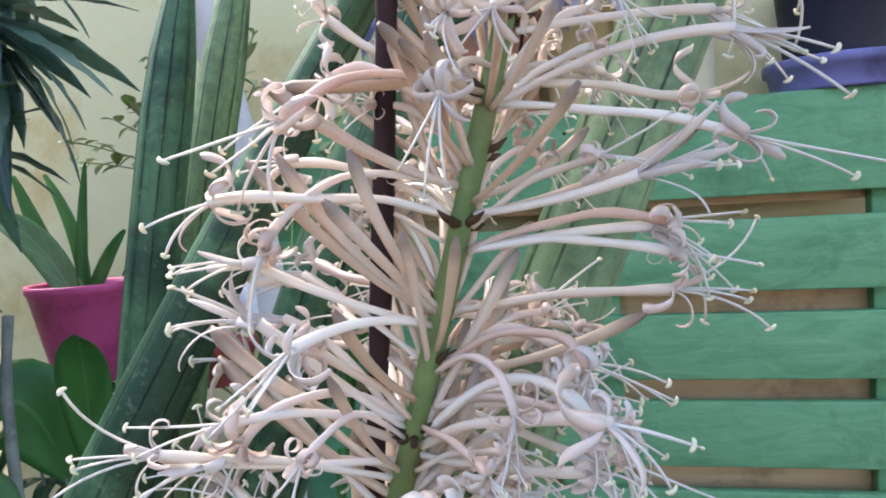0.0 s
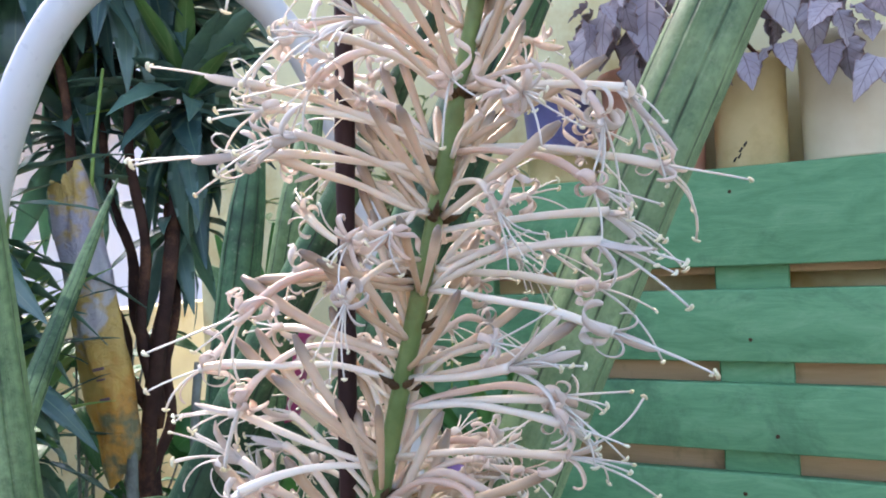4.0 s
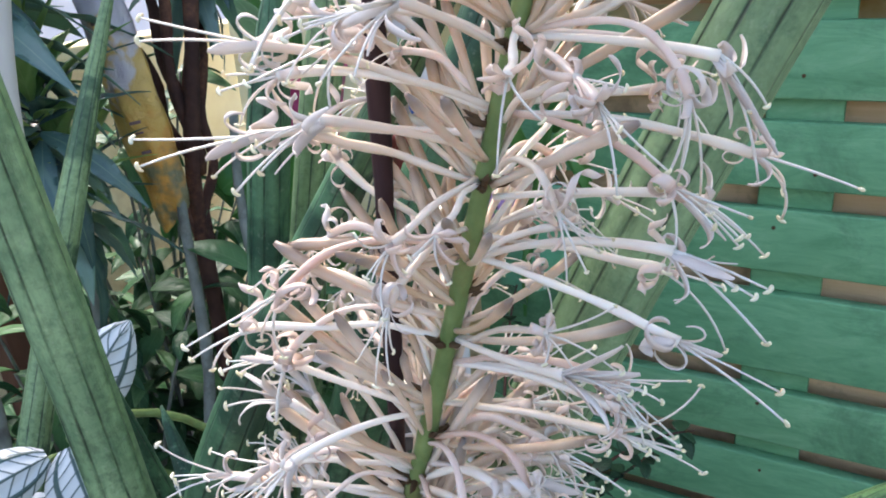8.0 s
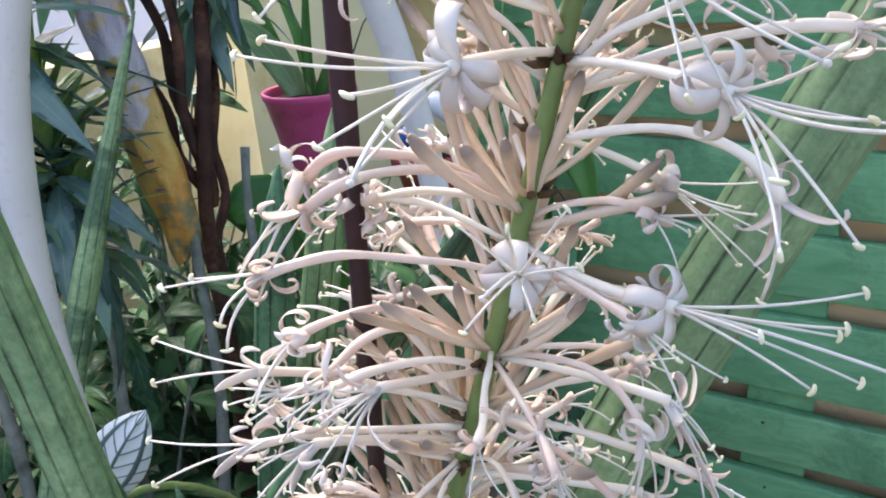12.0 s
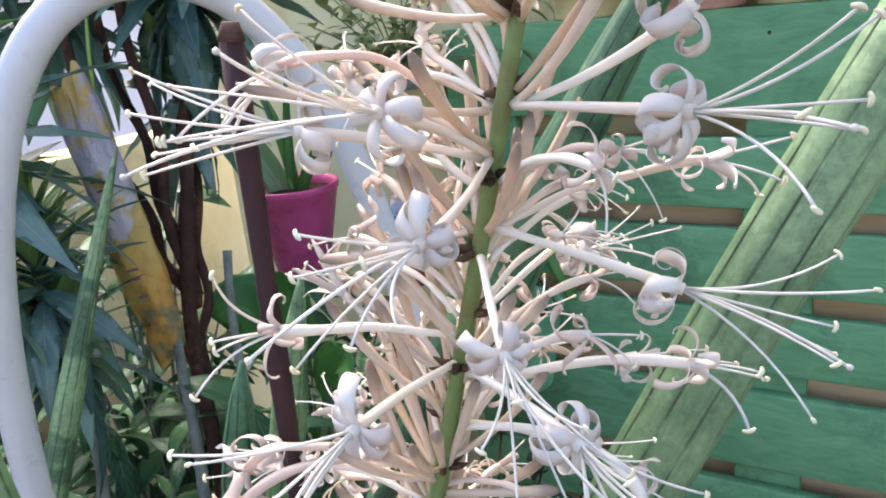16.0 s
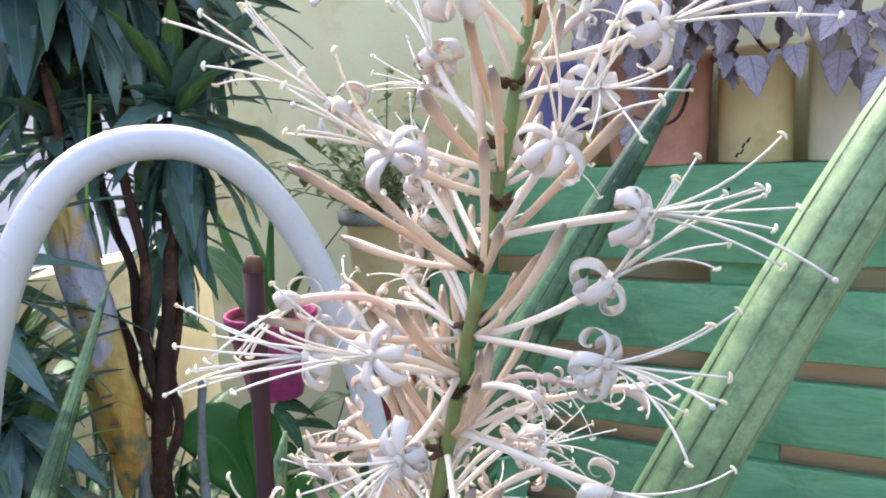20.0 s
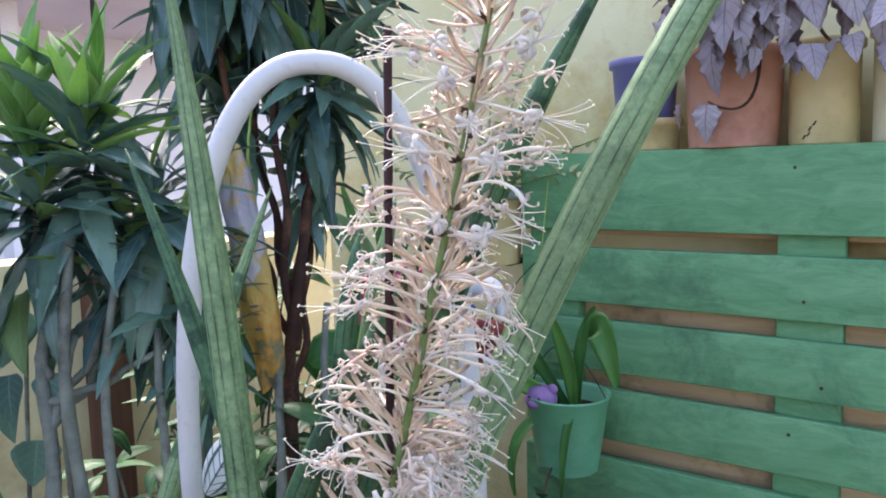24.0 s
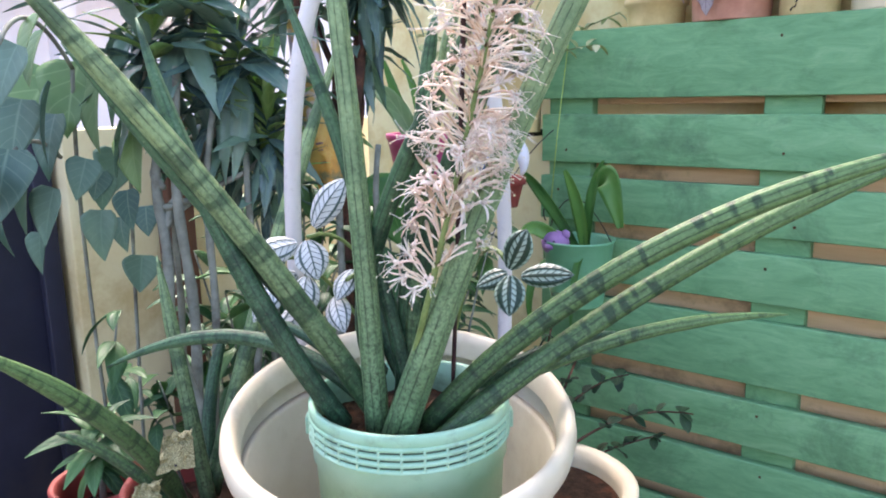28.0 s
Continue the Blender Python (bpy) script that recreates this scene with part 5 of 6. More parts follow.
OUT = Vector((0.58, -0.74, 0.34))
for b, p, w in (((-0.228, 0.255, 0.55), (-0.202, 0.276, 0.597), 0.03), ((-0.232, 0.249, 0.537), (-0.212, 0.243, 0.501), 0.034), ((-0.238, 0.242, 0.535), (-0.262, 0.2, 0.522), 0.028), ((-0.24, 0.23, 0.506), (-0.247, 0.19, 0.465), 0.028),
                ((-0.197, 0.276, 0.507), (-0.196, 0.252, 0.48), 0.024), ((-0.225, 0.24, 0.503), (-0.215, 0.222, 0.462), 0.03), ((-0.25, 0.25, 0.5), (-0.285, 0.215, 0.475), 0.03), ((-0.21, 0.262, 0.48), (-0.18, 0.245, 0.452), 0.026),
                ((-0.245, 0.255, 0.47), (-0.25, 0.22, 0.43), 0.03)):
    leaf_from(b, p, w, L_PEP, OUT + Vector((pr.uniform(-0.3, 0.3), pr.uniform(-0.2, 0.2), pr.uniform(-0.1, 0.4))), pr.uniform(-0.05, 0.08))
for b, p, w in (((-0.026, 0.296, 0.525), (-0.008, 0.301, 0.566), 0.03), ((-0.016, 0.3, 0.519), (0.034, 0.316, 0.524), 0.025), ((-0.024, 0.295, 0.52), (-0.013, 0.277, 0.484), 0.032), ((-0.03, 0.3, 0.52), (-0.058, 0.285, 0.505), 0.022)):
    leaf_from(b, Vector(b).lerp(Vector(p), 0.88), w * 0.86, L_PEPDARK, OUT + Vector((pr.uniform(-0.25, 0.25), pr.uniform(-0.2, 0.2), pr.uniform(-0.1, 0.4))), pr.uniform(-0.05, 0.08))
for a, m, p in (((-0.225, 0.42, 0.295), (-0.22, 0.33, 0.56), (-0.232, 0.25, 0.54)), ((-0.2, 0.42, 0.295), (-0.1, 0.34, 0.58), (-0.03, 0.3, 0.53)), ((-0.23, 0.42, 0.295), (-0.27, 0.3, 0.52), (-0.265, 0.248, 0.515)), ((-0.22, 0.41, 0.295), (-0.19, 0.32, 0.53), (-0.19, 0.26, 0.5))):
    part("stem", tube([q - PP for q in bez(a, m, p, 12)], [0.0022] * 12, 8), M_STALK, pep)


# ---- the garden side: dracaenas, bag, shrubs, vines, pots ----
dr = random.Random(77)
drm = [blade_mesh("dracaena_leaf", L_DRAC, dr.uniform(0.13, 0.18), dr.uniform(0.027, 0.038), dr.uniform(0.2, 0.95), dr.uniform(0.05, 0.22), 0.42, 12, k=2, ripple=0.12) for _ in range(8)]
drl = [blade_mesh("young_leaf", L_DRACLIT, dr.uniform(0.1, 0.15), dr.uniform(0.02, 0.028), dr.uniform(0.05, 0.4), 0.3, 0.42, 10, k=2) for _ in range(4)]


def dracaena(label, foot, crowns, trunk_r, bark, seed):
    r = random.Random(seed)
    t = thing("dracaena", label, "plant", "dracaenas on the garden side", at=foot)
    f = Vector(foot)
    first = None
    for centre, via, count, young, size in crowns:
        if first is None:
            pts = first = bez((0, 0, 0), Vector(via) - f, Vector(centre) - f, 22)
        else:
            fork = first[r.randrange(10, 15)]
            pts = bez(fork, fork.lerp(Vector(centre) - f, 0.4) + Vector((r.uniform(-0.02, 0.02), 0, -0.02)), Vector(centre) - f, 22)
        thick = trunk_r if pts is first else trunk_r * 0.6
        pts = [q + Vector((0.004 * math.sin(i * 0.9), 0.004 * math.cos(i * 0.7), 0)) for i, q in enumerate(pts)]
        part("trunk" if pts and thick == trunk_r else "branch", tube(pts, [thick * (1 - 0.35 * i / 21) * (1 + 0.08 * math.sin(i * 1.9)) for i in range(22)], 12), bark, t)
        rosette(t, Vector(centre) - f, count, drm, r, (-60, 65), size)
        rosette(t, Vector(centre) - f + Vector((0, 0, 0.03)), int(young * 1.5), drl, r, (25, 85), size)
    return t


dracaena("dracaena with glossy dark drooping leaves and pale stems", (-0.55, 0.33, 0.2), (
    ((-0.63, 0.40, 0.76), (-0.66, 0.3, 0.55), 20, 8, (0.85, 1.15)), ((-0.70, 0.37, 0.77), (-0.62, 0.34, 0.6), 10, 16, (0.85, 1.1)), ((-0.58, 0.45, 0.70), (-0.55, 0.42, 0.45), 26, 3, (0.8, 1.1)),
    ((-0.66, 0.44, 0.81), (-0.58, 0.34, 0.6), 8, 10, (0.7, 0.9)), ((-0.72, 0.5, 0.66), (-0.55, 0.42, 0.45), 16, 10, (0.7, 1.0)),
    ((-0.62, 0.44, 0.62), (-0.55, 0.4, 0.4), 22, 8, (0.75, 1.0)), ((-0.55, 0.47, 0.60), (-0.55, 0.4, 0.4), 18, 10, (0.55, 0.8)), ((-0.66, 0.36, 0.7), (-0.6, 0.34, 0.5), 20, 8, (0.75, 1.0))), 0.009, M_BARK, 3)
dracaena("tall dracaena with a dark trunk and hanging crown", (-0.56, 0.62, FLOOR), (((-0.55, 0.7, 0.86), (-0.57, 0.6, 0.5), 48, 4, (0.75, 1.05)), ((-0.6, 0.66, 1.09), (-0.52, 0.62, 0.6), 54, 6, (1.05, 1.5)), ((-0.66, 0.6, 1.06), (-0.54, 0.62, 0.6), 36, 6, (1.0, 1.45)), ((-0.7, 0.68, 0.98), (-0.54, 0.62, 0.6), 40, 4, (0.9, 1.3)), ((-0.62, 0.78, 1.0), (-0.54, 0.62, 0.6), 40, 4, (0.9, 1.3)), ((-0.69, 0.65, 0.84), (-0.54, 0.62, 0.6), 30, 8, (0.7, 1.0)), ((-0.6, 0.72, 0.74), (-0.54, 0.62, 0.6), 20, 12, (0.6, 0.8))), 0.0112, M_DARKBARK, 9)
dracaena("low dracaena sprouting bright green leaves", (-0.62, 0.5, FLOOR), (((-0.58, 0.5, 0.52), (-0.6, 0.5, 0.3), 18, 14, (0.5, 0.8)), ((-0.66, 0.54, 0.6), (-0.66, 0.5, 0.3), 14, 14, (0.5, 0.8))), 0.008, M_BARK, 15)

# bare pale stems among the leaves
stems = thing("bare_shrub", "several bare grey shrub stems rising from a pot", "plant", at=(-0.55, 0.36, FLOOR))
SO = Vector((-0.55, 0.36, FLOOR))
for a, m, p, rr in (((-0.54, 0.37, FLOOR), (-0.62, 0.33, 0.42), (-0.6, 0.36, 0.72), 0.009), ((-0.54, 0.38, FLOOR), (-0.6, 0.35, 0.4), (-0.58, 0.4, 0.66), 0.007), ((-0.53, 0.4, FLOOR), (-0.53, 0.4, 0.35), (-0.56, 0.44, 0.6), 0.007), ((-0.57, 0.36, FLOOR), (-0.66, 0.34, 0.45), (-0.62, 0.37, 0.6), 0.006), ((-0.5, 0.5, FLOOR), (-0.5, 0.52, 0.3), (-0.53, 0.6, 0.55), 0.008), ((-0.47, 0.56, FLOOR), (-0.45, 0.58, 0.3), (-0.5, 0.66, 0.6), 0.007)):
    part("stem", tube([q - SO + Vector((0.008 * math.sin(9 * q.z + 40 * a[0]), 0.006 * math.cos(17 * q.z), 0)) for q in bez(a, m, p, 18)], [1.1 * rr * (1 - 0.4 * i / 17) * (1 + 0.1 * math.sin(i * 2.7)) for i in range(18)], 10), M_BARK, stems)

# printed bag hanging beside the trunk
bag = thing("printed_bag", "crumpled plastic bag printed yellow and orange, hanging", "bag", at=(-0.556, 0.572, 0.65))
BW, BH = 0.03, 0.3
bg = Geo()
NB, NR = 13, 20
for layer in (0, 1):
    for i in range(NR):
        for k in range(NB):
            x, zz = (k / (NB - 1) - 0.5) * 2, i / (NR - 1)
            puff = (1 - x * x) * math.sin(math.pi * min(0.98, max(0.02, zz))) ** 0.5 * 0.014 + 0.003 * noise.noise(Vector((x * 2, zz * 6, layer)))
            w = BW * (1 - 0.25 * zz ** 3 - 0.35 * (1 - zz) ** 6)
            bg.v.append((x * w * 0.85 + 0.006 * noise.noise(Vector((zz * 7, x * 1.5, 4))), -puff - 0.006 * noise.noise(Vector((x * 3, zz * 9, 2))) if layer == 0 else puff + 0.001, (zz - 0.5) * BH + 0.012 * x + 0.012 * noise.noise(Vector((x * 2, zz * 2, 7)))))
            bg.uv.append((k / (NB - 1), zz))
for layer in (0, 1):
    o = layer * NB * NR
    for i in range(NR - 1):
        for k in range(NB - 1):
            q = (o + i * NB + k, o + i * NB + k + 1, o + (i + 1) * NB + k + 1, o + (i + 1) * NB + k)
            bg.f.append(q if layer == 0 else q[::-1])
for i in range(NR - 1):
    for k in (0, NB - 1):
        q = (i * NB + k, (i + 1) * NB + k, NB * NR + (i + 1) * NB + k, NB * NR + i * NB + k)
        bg.f.append(q[::-1] if k == 0 else q)
bg.mi = [0] * len(bg.f)
M_BAG = Nodes("printed_plastic", 0.3, 0.5)
buv = M_BAG.split()
band = M_BAG.maths("ADD", buv[1], M_BAG.maths("MULTIPLY", M_BAG.maths("SUBTRACT", M_BAG.noise(26.0, 3.0), 0.5), 1.1))
M_BAG.colour(M_BAG.ramp(band, (0.0, lin(120, 116, 80)), (0.12, lin(202, 146, 62)), (0.34, lin(206, 172, 92)), (0.5, lin(196, 164, 92)), (0.58, lin(196, 190, 186)), (0.85, lin(184, 174, 184)), (0.97, lin(206, 172, 96)))).bump(M_BAG.noise(60.0, 6.0, 0.7, dist=1.0), 1.0, 0.004)
M_BAG = M_BAG.m
M_INK = plain("faded_print", (128, 104, 104), (104, 82, 84), 60, 0.5, 0.3, 0.1, 0.0005, 200)
BAGROT = Matrix.Rotation(radians(32), 4, "Z") @ Matrix.Rotation(radians(-9), 4, "Y")
part("sack", bg, M_BAG, bag, at=BAGROT)
for zz, w, h in ((0.05, 0.007, 0.003), (0.04, 0.005, 0.002), (-0.045, 0.007, 0.003), (-0.055, 0.005, 0.002), (-0.075, 0.006, 0.003)):
    part("print_bar", box(-w, w * 0.6, -0.0152, -0.0138, zz, zz + h, 0.0003), M_INK, bag, at=BAGROT)
part("tie", tube([Vector((0, 0, 0.12)), Vector((-0.005, 0.01, 0.17)), Vector((-0.01, 0.03, 0.26))], [0.0025, 0.0018, 0.0015], 6), M_STRING, bag)

# dark understorey shrubs that close the gaps between the stems
sm = [blade_mesh("shrub_leaf", L_SHRUB, dr.uniform(0.05, 0.085), dr.uniform(0.02, 0.034), dr.uniform(0.1, 0.6), 0.25, 0.45, 8, k=2) for _ in range(5)]


def shrub(label, foot, height, spread, count, seed, meshes, lean=(0, 0)):
    r = random.Random(seed)
    t = thing("shrub", label, "plant", "leafy shrubs behind the pots", at=foot)
    for i in range(count):
        yaw = r.uniform(0, 360)
        rad = spread * math.sqrt(r.random())
        end = Vector((rad * math.cos(radians(yaw)) + lean[0] * height, rad * math.sin(radians(yaw)) + lean[1] * height, height * r.uniform(0.45, 1.0)))
        ps = bez((r.uniform(-0.02, 0.02), r.uniform(-0.02, 0.02), 0), (end.x * 0.3, end.y * 0.3, end.z * 0.7), end, 10)
        part("stem", tube(ps, [0.004 - 0.0026 * k / 9 for k in range(10)], 6), M_BARK, t)
        for q in ps[4:]:
            for _ in range(2):
                part("leaf", r.choice(meshes), None, t, at=aim(q, r.uniform(0, 360), r.uniform(-40, 45), r.uniform(-20, 20), r.uniform(0.7, 1.25)))
    return t


shrub("dark leafy shrub at the foot of the garden wall", (-0.66, 0.5, FLOOR), 0.74, 0.16, 16, 1, sm)
shrub("dense green shrub behind the basket", (-0.45, 0.72, FLOOR), 0.72, 0.14, 16, 2, sm)
shrub("green shrub with pointed leaves by the pallet", (-0.62, 0.86, FLOOR), 0.78, 0.16, 16, 3, sm)
shrub("thin shrub with a tuft of pointed leaves", (-0.7, 0.24, FLOOR), 0.68, 0.06, 3, 4, sm)
shrub("low leafy shrub near the side wall", (-0.9, 0.52, FLOOR), 0.46, 0.12, 4, 5, sm)
shrub("dense dark shrub filling the corner by the wall", (-0.8, 0.72, FLOOR), 0.9, 0.17, 20, 6, sm)
shrub("dark shrub between the trunks", (-0.68, 0.66, FLOOR), 0.76, 0.13, 16, 7, sm)

# big drooping leaf plant by the pink pot
big = thing("broad_leaf_plant", "plant with broad arching green leaves", "plant", at=(-0.5, 0.74, FLOOR))
BG = Vector((-0.5, 0.74, FLOOR))
for b, m, p, w in (((-0.5, 0.74, 0.3), (-0.53, 0.72, 0.56), (-0.57, 0.68, 0.5), 0.09), ((-0.5, 0.74, 0.3), (-0.46, 0.7, 0.56), (-0.44, 0.66, 0.58), 0.05), ((-0.5, 0.74, 0.3), (-0.42, 0.7, 0.5), (-0.38, 0.68, 0.46), 0.05)):
    pts = [q - BG for q in bez(b, m, p, 16)]
    wid = [0.5 * w * (0.06 if i < 5 else math.sin(math.pi * min(0.98, 0.1 + 0.88 * (i - 5) / 10)) ** 0.7) for i in range(16)]
    part("leaf", blade(pts, wid, 3, 0.25, 0.001, flat=(0.4, -0.8, 0.5)), L_ORCHID, big)
part("stem", tube([Vector((0, 0, 0)), Vector((0.002, 0, 0.3)), Vector((0, 0, 0.54))], [0.006, 0.005, 0.003], 8), M_STALK, big)

# heart-leaved vine hanging on the side wall
hm = [blade_mesh("heart_leaf", L_HEART, dr.uniform(0.095, 0.12), dr.uniform(0.09, 0.11), dr.uniform(0.1, 0.35), dr.uniform(-0.1, 0.3), n=12, k=4, heart=True) for _ in range(4)]
lm = [blade_mesh("light_leaf", L_LIGHT, dr.uniform(0.1, 0.13), dr.uniform(0.1, 0.12), dr.uniform(0.1, 0.3), 0.2, n=12, k=4, heart=True) for _ in range(2)]
vine = thing("heart_leaf_vine", "climbing vine with large heart-shaped green leaves", "plant", at=(-0.8, 0.3, 0.3))
VO = Vector((-0.8, 0.3, 0.3))
vr = random.Random(21)
for (x, y, z), yaw, pitch, s, young in (((-0.74, 0.31, 0.52), 300, -70, 0.9, 0), ((-0.72, 0.25, 0.66), 280, -65, 1.3, 0), ((-0.7, 0.2, 0.6), 260, -75, 1.4, 0), ((-0.78, 0.36, 0.5), 320, -60, 0.8, 0), ((-0.8, 0.4, 0.43), 300, -75, 0.8, 0),
                                          ((-0.68, 0.3, 0.72), 290, -60, 1.2, 1), ((-0.72, 0.36, 0.64), 310, -65, 1.1, 1), ((-0.62, 0.2, 0.78), 270, -55, 1.2, 1), ((-0.66, 0.22, 0.7), 250, -70, 1.2, 0), ((-0.6, 0.16, 0.74), 250, -60, 0.9, 0),
                                          ((-0.78, 0.28, 0.72), 280, -50, 1.2, 1), ((-0.84, 0.4, 0.6), 310, -60, 1.0, 0), ((-0.74, 0.22, 0.5), 270, -80, 1.0, 0), ((-0.7, 0.14, 0.52), 250, -75, 1.2, 0), ((-0.86, 0.45, 0.5), 320, -70, 0.9, 0), ((-0.62, 0.12, 0.68), 240, -60, 1.0, 0),
    ((-0.7, 0.2, 0.68), 275, -70, 1.1, 0), ((-0.66, 0.16, 0.62), 290, -65, 1.2, 0), ((-0.64, 0.2, 0.57), 260, -70, 1.1, 0), ((-0.69, 0.27, 0.60), 300, -60, 0.9, 0), ((-0.72, 0.3, 0.58), 310, -65, 0.8, 0), ((-0.7, 0.16, 0.57), 270, -75, 1.1, 0),
    ((-0.64, 0.13, 0.6), 255, -60, 1.0, 0), ((-0.7, 0.33, 0.55), 320, -65, 0.8, 0), ((-0.76, 0.33, 0.57), 300, -70, 0.8, 0), ((-0.7, 0.24, 0.77), 285, -50, 1.0, 1), ((-0.66, 0.18, 0.74), 265, -55, 0.9, 1), ((-0.74, 0.3, 0.73), 300, -55, 1.0, 1)):
    part("leaf", vr.choice(lm if young else hm), None, vine, at=aim(Vector((x, y, z)) - VO, yaw, pitch, vr.uniform(-40, 40), s * vr.uniform(0.55, 0.85)))
for a, m, p in (((-0.8, 0.34, FLOOR), (-0.82, 0.3, 0.4), (-0.72, 0.28, 0.72)), ((-0.72, 0.28, 0.72), (-0.66, 0.2, 0.82), (-0.6, 0.14, 0.74)), ((-0.8, 0.36, FLOOR), (-0.84, 0.4, 0.4), (-0.8, 0.4, 0.62)), ((-0.74, 0.26, 0.6), (-0.7, 0.2, 0.66), (-0.68, 0.15, 0.58))):
    part("stem", tube([q - VO for q in bez(a, m, p, 16)], [0.003] * 16, 7), M_BARK, vine)

# second snake plant in a red pot, with gold glitter ornaments
pot2 = simple_pot("red_pot", "red clay pot of a young snake plant", (-0.365, 0.185, FLOOR), 0.072, 0.052, 0.266 - FLOOR, M_RED, 0.93)
snake = thing("young_snake_plant", "young cylindrical snake plant with banded leaves", "plant", at=(-0.36, 0.185, 0.24))
ORIGIN = Vector((-0.36, 0.185, 0.24))


def spear2(b, m, p, r, mat, over=1.0):
    ob = spear(b, m, p, r, mat, over)
    ob.parent = snake
    return ob


spear2((-0.345, 0.19, 0.245), (-0.37, 0.185, 0.4), (-0.406, 0.191, 0.512), 0.0095, M_LEAF)
spear2((-0.355, 0.2, 0.245), (-0.345, 0.29, 0.5), (-0.337, 0.423, 0.763), 0.0105, M_LEAF)
spear2((-0.36, 0.17, 0.245), (-0.34, 0.11, 0.37), (-0.333, 0.0, 0.462), 0.0108, M_LEAF_BANDED, 1.15)
spear2((-0.37, 0.16, 0.25), (-0.41, 0.11, 0.33), (-0.44, 0.08, 0.34), 0.007, M_LEAF_BANDED)
spear2((-0.36, 0.2, 0.25), (-0.41, 0.24, 0.36), (-0.43, 0.29, 0.4), 0.0085, M_LEAF_DARK)
for p, s in (((-0.318, 0.138, 0.312), 1.0), ((-0.325, 0.105, 0.272), 0.85)):
    g = thing("glitter_ornament", "torn scrap of gold glitter card stuck in the pot", "ornament", "gold glitter scraps", at=p)
    bm_g = Geo()
    for layer in (0, 1):
        for i in range(9):
            for k in range(9):
                x, zz = i / 8 - 0.5, k / 8 - 0.5
                q = Vector((x * 6, zz * 6, s))
                h = 0.006 * noise.noise(q) + 0.003 * noise.noise(q * 3)
                bm_g.v.append(((0.034 * x * (1 - 0.3 * zz) + 0.004 * noise.noise(q * 2 + Vector((5, 0, 0)))) * s, h - 0.0015 * layer, 0.018 + (0.038 * zz + 0.008 * x + 0.004 * noise.noise(q * 2)) * s))
                bm_g.uv.append((i / 8, k / 8))
    for i in range(8):
        for k in range(8):
            q = (i * 9 + k, i * 9 + k + 1, i * 9 + k + 10, i * 9 + k + 9)
            bm_g.f += [q[::-1], tuple(v + 81 for v in q)]
    rim = [(i, 0) for i in range(8)] + [(8, k) for k in range(8)] + [(8 - i, 8) for i in range(8)] + [(0, 8 - k) for k in range(8)]
    for (i, k), (i2, k2) in zip(rim, rim[1:] + rim[:1]):
        bm_g.f.append((i * 9 + k, i2 * 9 + k2, i2 * 9 + k2 + 81, i * 9 + k + 81))
    bm_g.mi = [0] * len(bm_g.f)
    part("scrap", bm_g, M_GLIT, g, at=Matrix.Rotation(radians(35), 4, "Z") @ Matrix.Rotation(radians(-20), 4, "X"), smooth=False)
    part("pick", tube([Vector((0, 0, 0.006)), Vector((-0.01, 0.02, -0.05))], [0.0015, 0.0015], 6), M_WIRE, g)
pot1 = simple_pot("dark_red_pot", "dark red plastic pot with a small leafy plant", (-0.548, 0.172, FLOOR), 0.056, 0.044, 0.215 - FLOOR, M_RED, 0.9)
small = thing("small_pot_plant", "small plant with pointed grey-green leaves", "plant", at=(-0.548, 0.172, 0.18))
lm2 = [blade_mesh("pointed_leaf", L_SHRUB, 0.05, 0.022, 0.5, 0.3, 0.45, 8, k=2), blade_mesh("pointed_leaf", L_SHRUB, 0.06, 0.024, 0.7, 0.3, 0.45, 8, k=2)]
rosette(small, (0, 0, 0.05), 22, lm2, random.Random(6), (-25, 70), (0.8, 1.1))
part("stem", tube([Vector((0, 0, -0.01)), Vector((0.003, 0, 0.03)), Vector((0, 0, 0.06))], [0.005, 0.004, 0.003], 8), M_BARK, small)

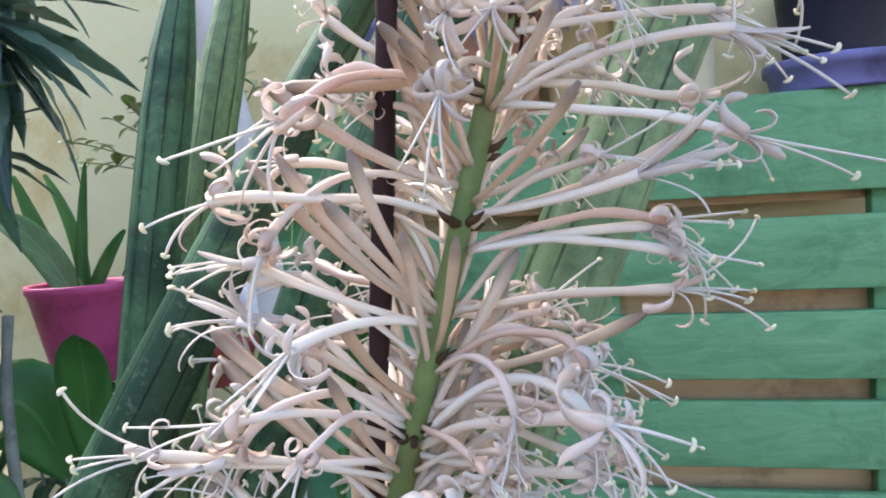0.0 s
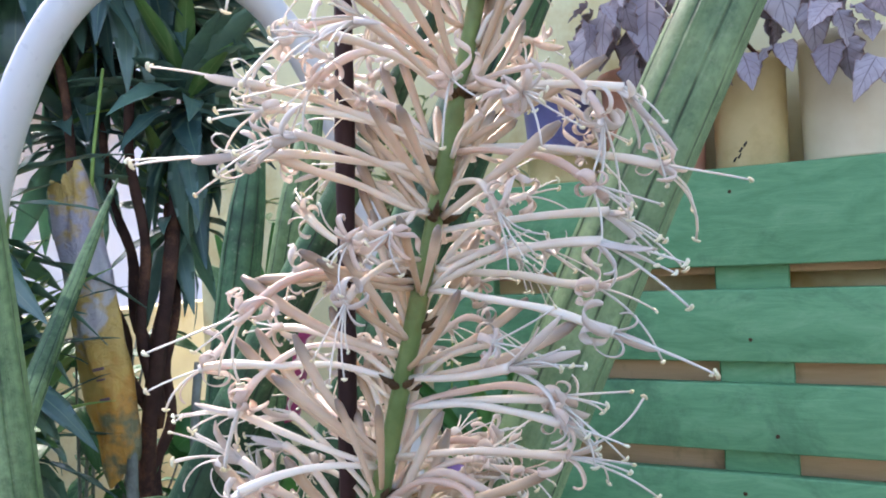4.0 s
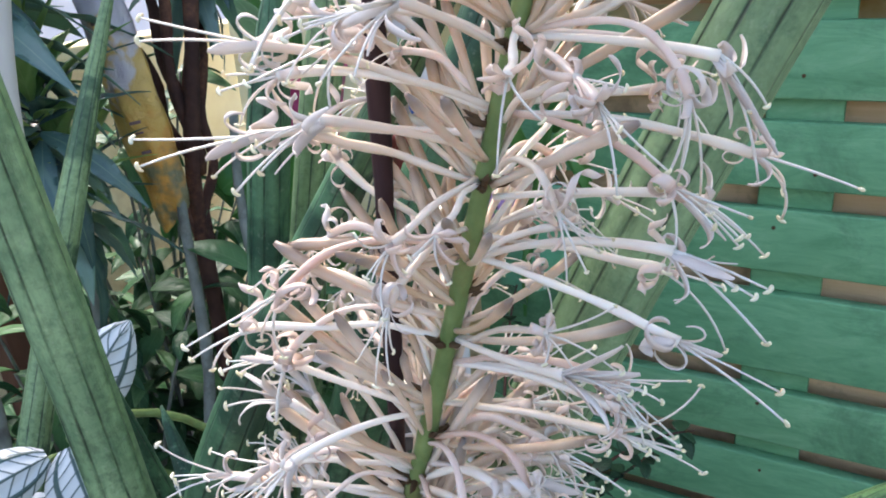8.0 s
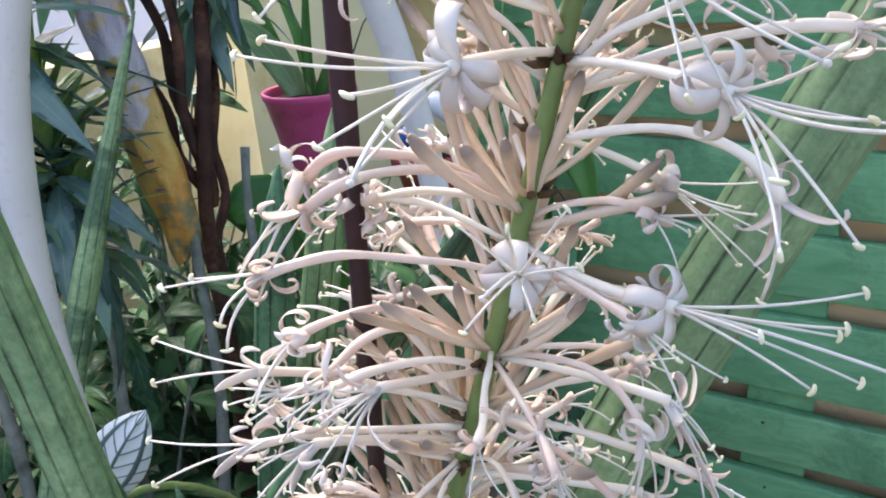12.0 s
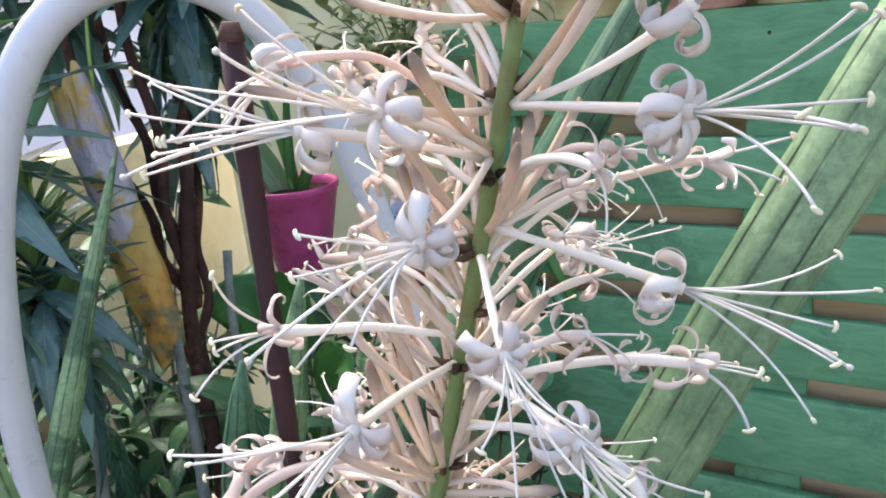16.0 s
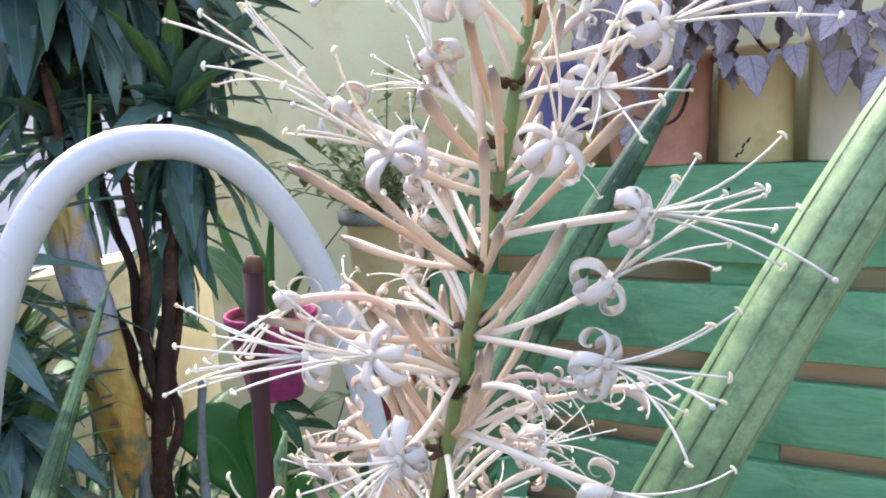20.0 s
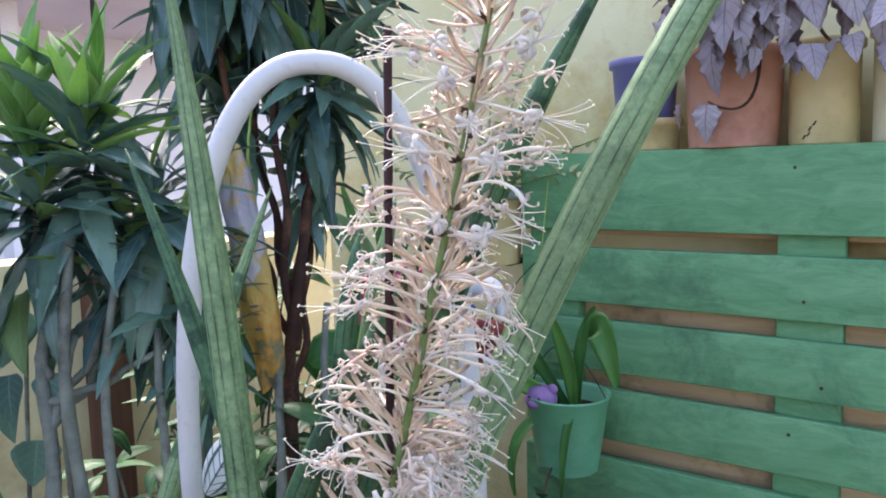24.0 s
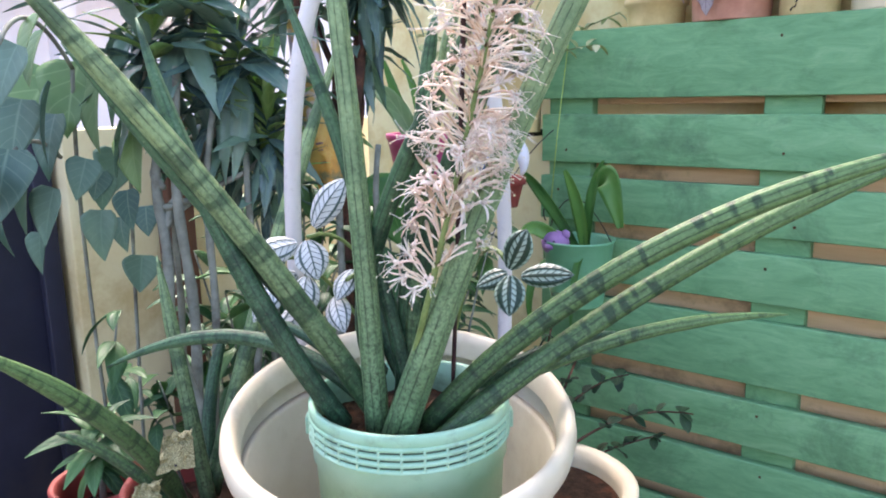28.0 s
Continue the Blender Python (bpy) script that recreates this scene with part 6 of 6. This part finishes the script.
# pale pot and dark twigs at the foot of the pallet
yg = simple_pot("pale_green_pot", "pale yellow-green plastic pot with dry soil", (-0.165, 0.595, FLOOR), 0.125, 0.1, 0.15 - FLOOR, M_PALE, 0.92, rim=0.014, lip=0.02, wall=0.012)
tw = thing("twiggy_plant", "twiggy plant with small dark rounded leaves", "plant", at=(-0.2, 0.62, 0.12))
TO = Vector((-0.2, 0.62, 0.12))
tr_ = random.Random(44)
tm = [blade_mesh("round_leaf", L_TWIG, tr_.uniform(0.022, 0.032), tr_.uniform(0.017, 0.024), 0.2, 0.2, 0.5, 8, k=2) for _ in range(3)]
for a, m, p in (((-0.2, 0.63, 0.12), (-0.22, 0.8, 0.28), (-0.26, 0.93, 0.24)), ((-0.2, 0.63, 0.12), (-0.16, 0.8, 0.2), (-0.07, 0.93, 0.15)), ((-0.19, 0.62, 0.12), (-0.17, 0.78, 0.12), (-0.12, 0.93, 0.1)), ((-0.21, 0.63, 0.12), (-0.25, 0.8, 0.2), (-0.19, 0.94, 0.19)), ((-0.2, 0.63, 0.12), (-0.27, 0.78, 0.3), (-0.3, 0.9, 0.33))):
    ps = [q - TO for q in bez(a, m, p, 14)]
    part("stem", tube(ps, [0.0025 - 0.001 * i / 13 for i in range(14)], 6), M_DARKBARK, tw)
    for q in ps[6::2]:
        for _ in range(4):
            part("leaf", tr_.choice(tm), None, tw, at=aim(q, tr_.uniform(0, 360), tr_.uniform(-50, 60), 0, tr_.uniform(0.7, 1.2)))

# ---- side wall, gate and what is seen over them ----
slab("wall_west", box(-1.37, -1.25, 0.505, 1.5, FLOOR, 0.62, 0.004), M_PANEL, "low cream painted side wall", "wall")
slab("trim", box(-1.245, -1.19, 0.70, 0.765, FLOOR, 0.66, 0.004), M_POST, "brown wooden post against the side wall", "post")
gate = thing("side_gate", "dark blue metal gate in the side wall", "gate", at=(-1.3, 0.2, FLOOR))
part("panel", box(-0.03, 0.0, -0.9, 0.3, 0.0, 0.84, 0.004), M_DARKGATE, gate)
for y in (-0.85, -0.45, -0.05, 0.27):
    part("stile", box(0.002, 0.025, y - 0.02, y + 0.02, 0.0, 0.86, 0.003), M_DARKGATE, gate)
slab("backdrop", box(-3.2, -3.0, -3.0, 5.0, FLOOR, 1.9, 0.004), M_OUT, "whitewashed neighbouring wall in bright light", "wall")
hou = thing("neighbour_roof", "pinkish roof sheet with thin dark bars", "roof", at=(-2.6, 1.2, 1.3))
part("sheet", box(-0.5, 0.4, -2.5, 1.5, 0.1, 0.14, 0.004), M_ROOF, hou)
for k in range(12):
    part("bar", tube([Vector((0.42, -2.3 + 0.3 * k, -0.2)), Vector((0.42, -2.3 + 0.3 * k, 0.5))], [0.008, 0.008], 8), M_WIRE, hou)
part("support", box(-0.04, 0.04, -0.04, 0.04, -1.54, 0.1, 0.003), M_OUT, hou)
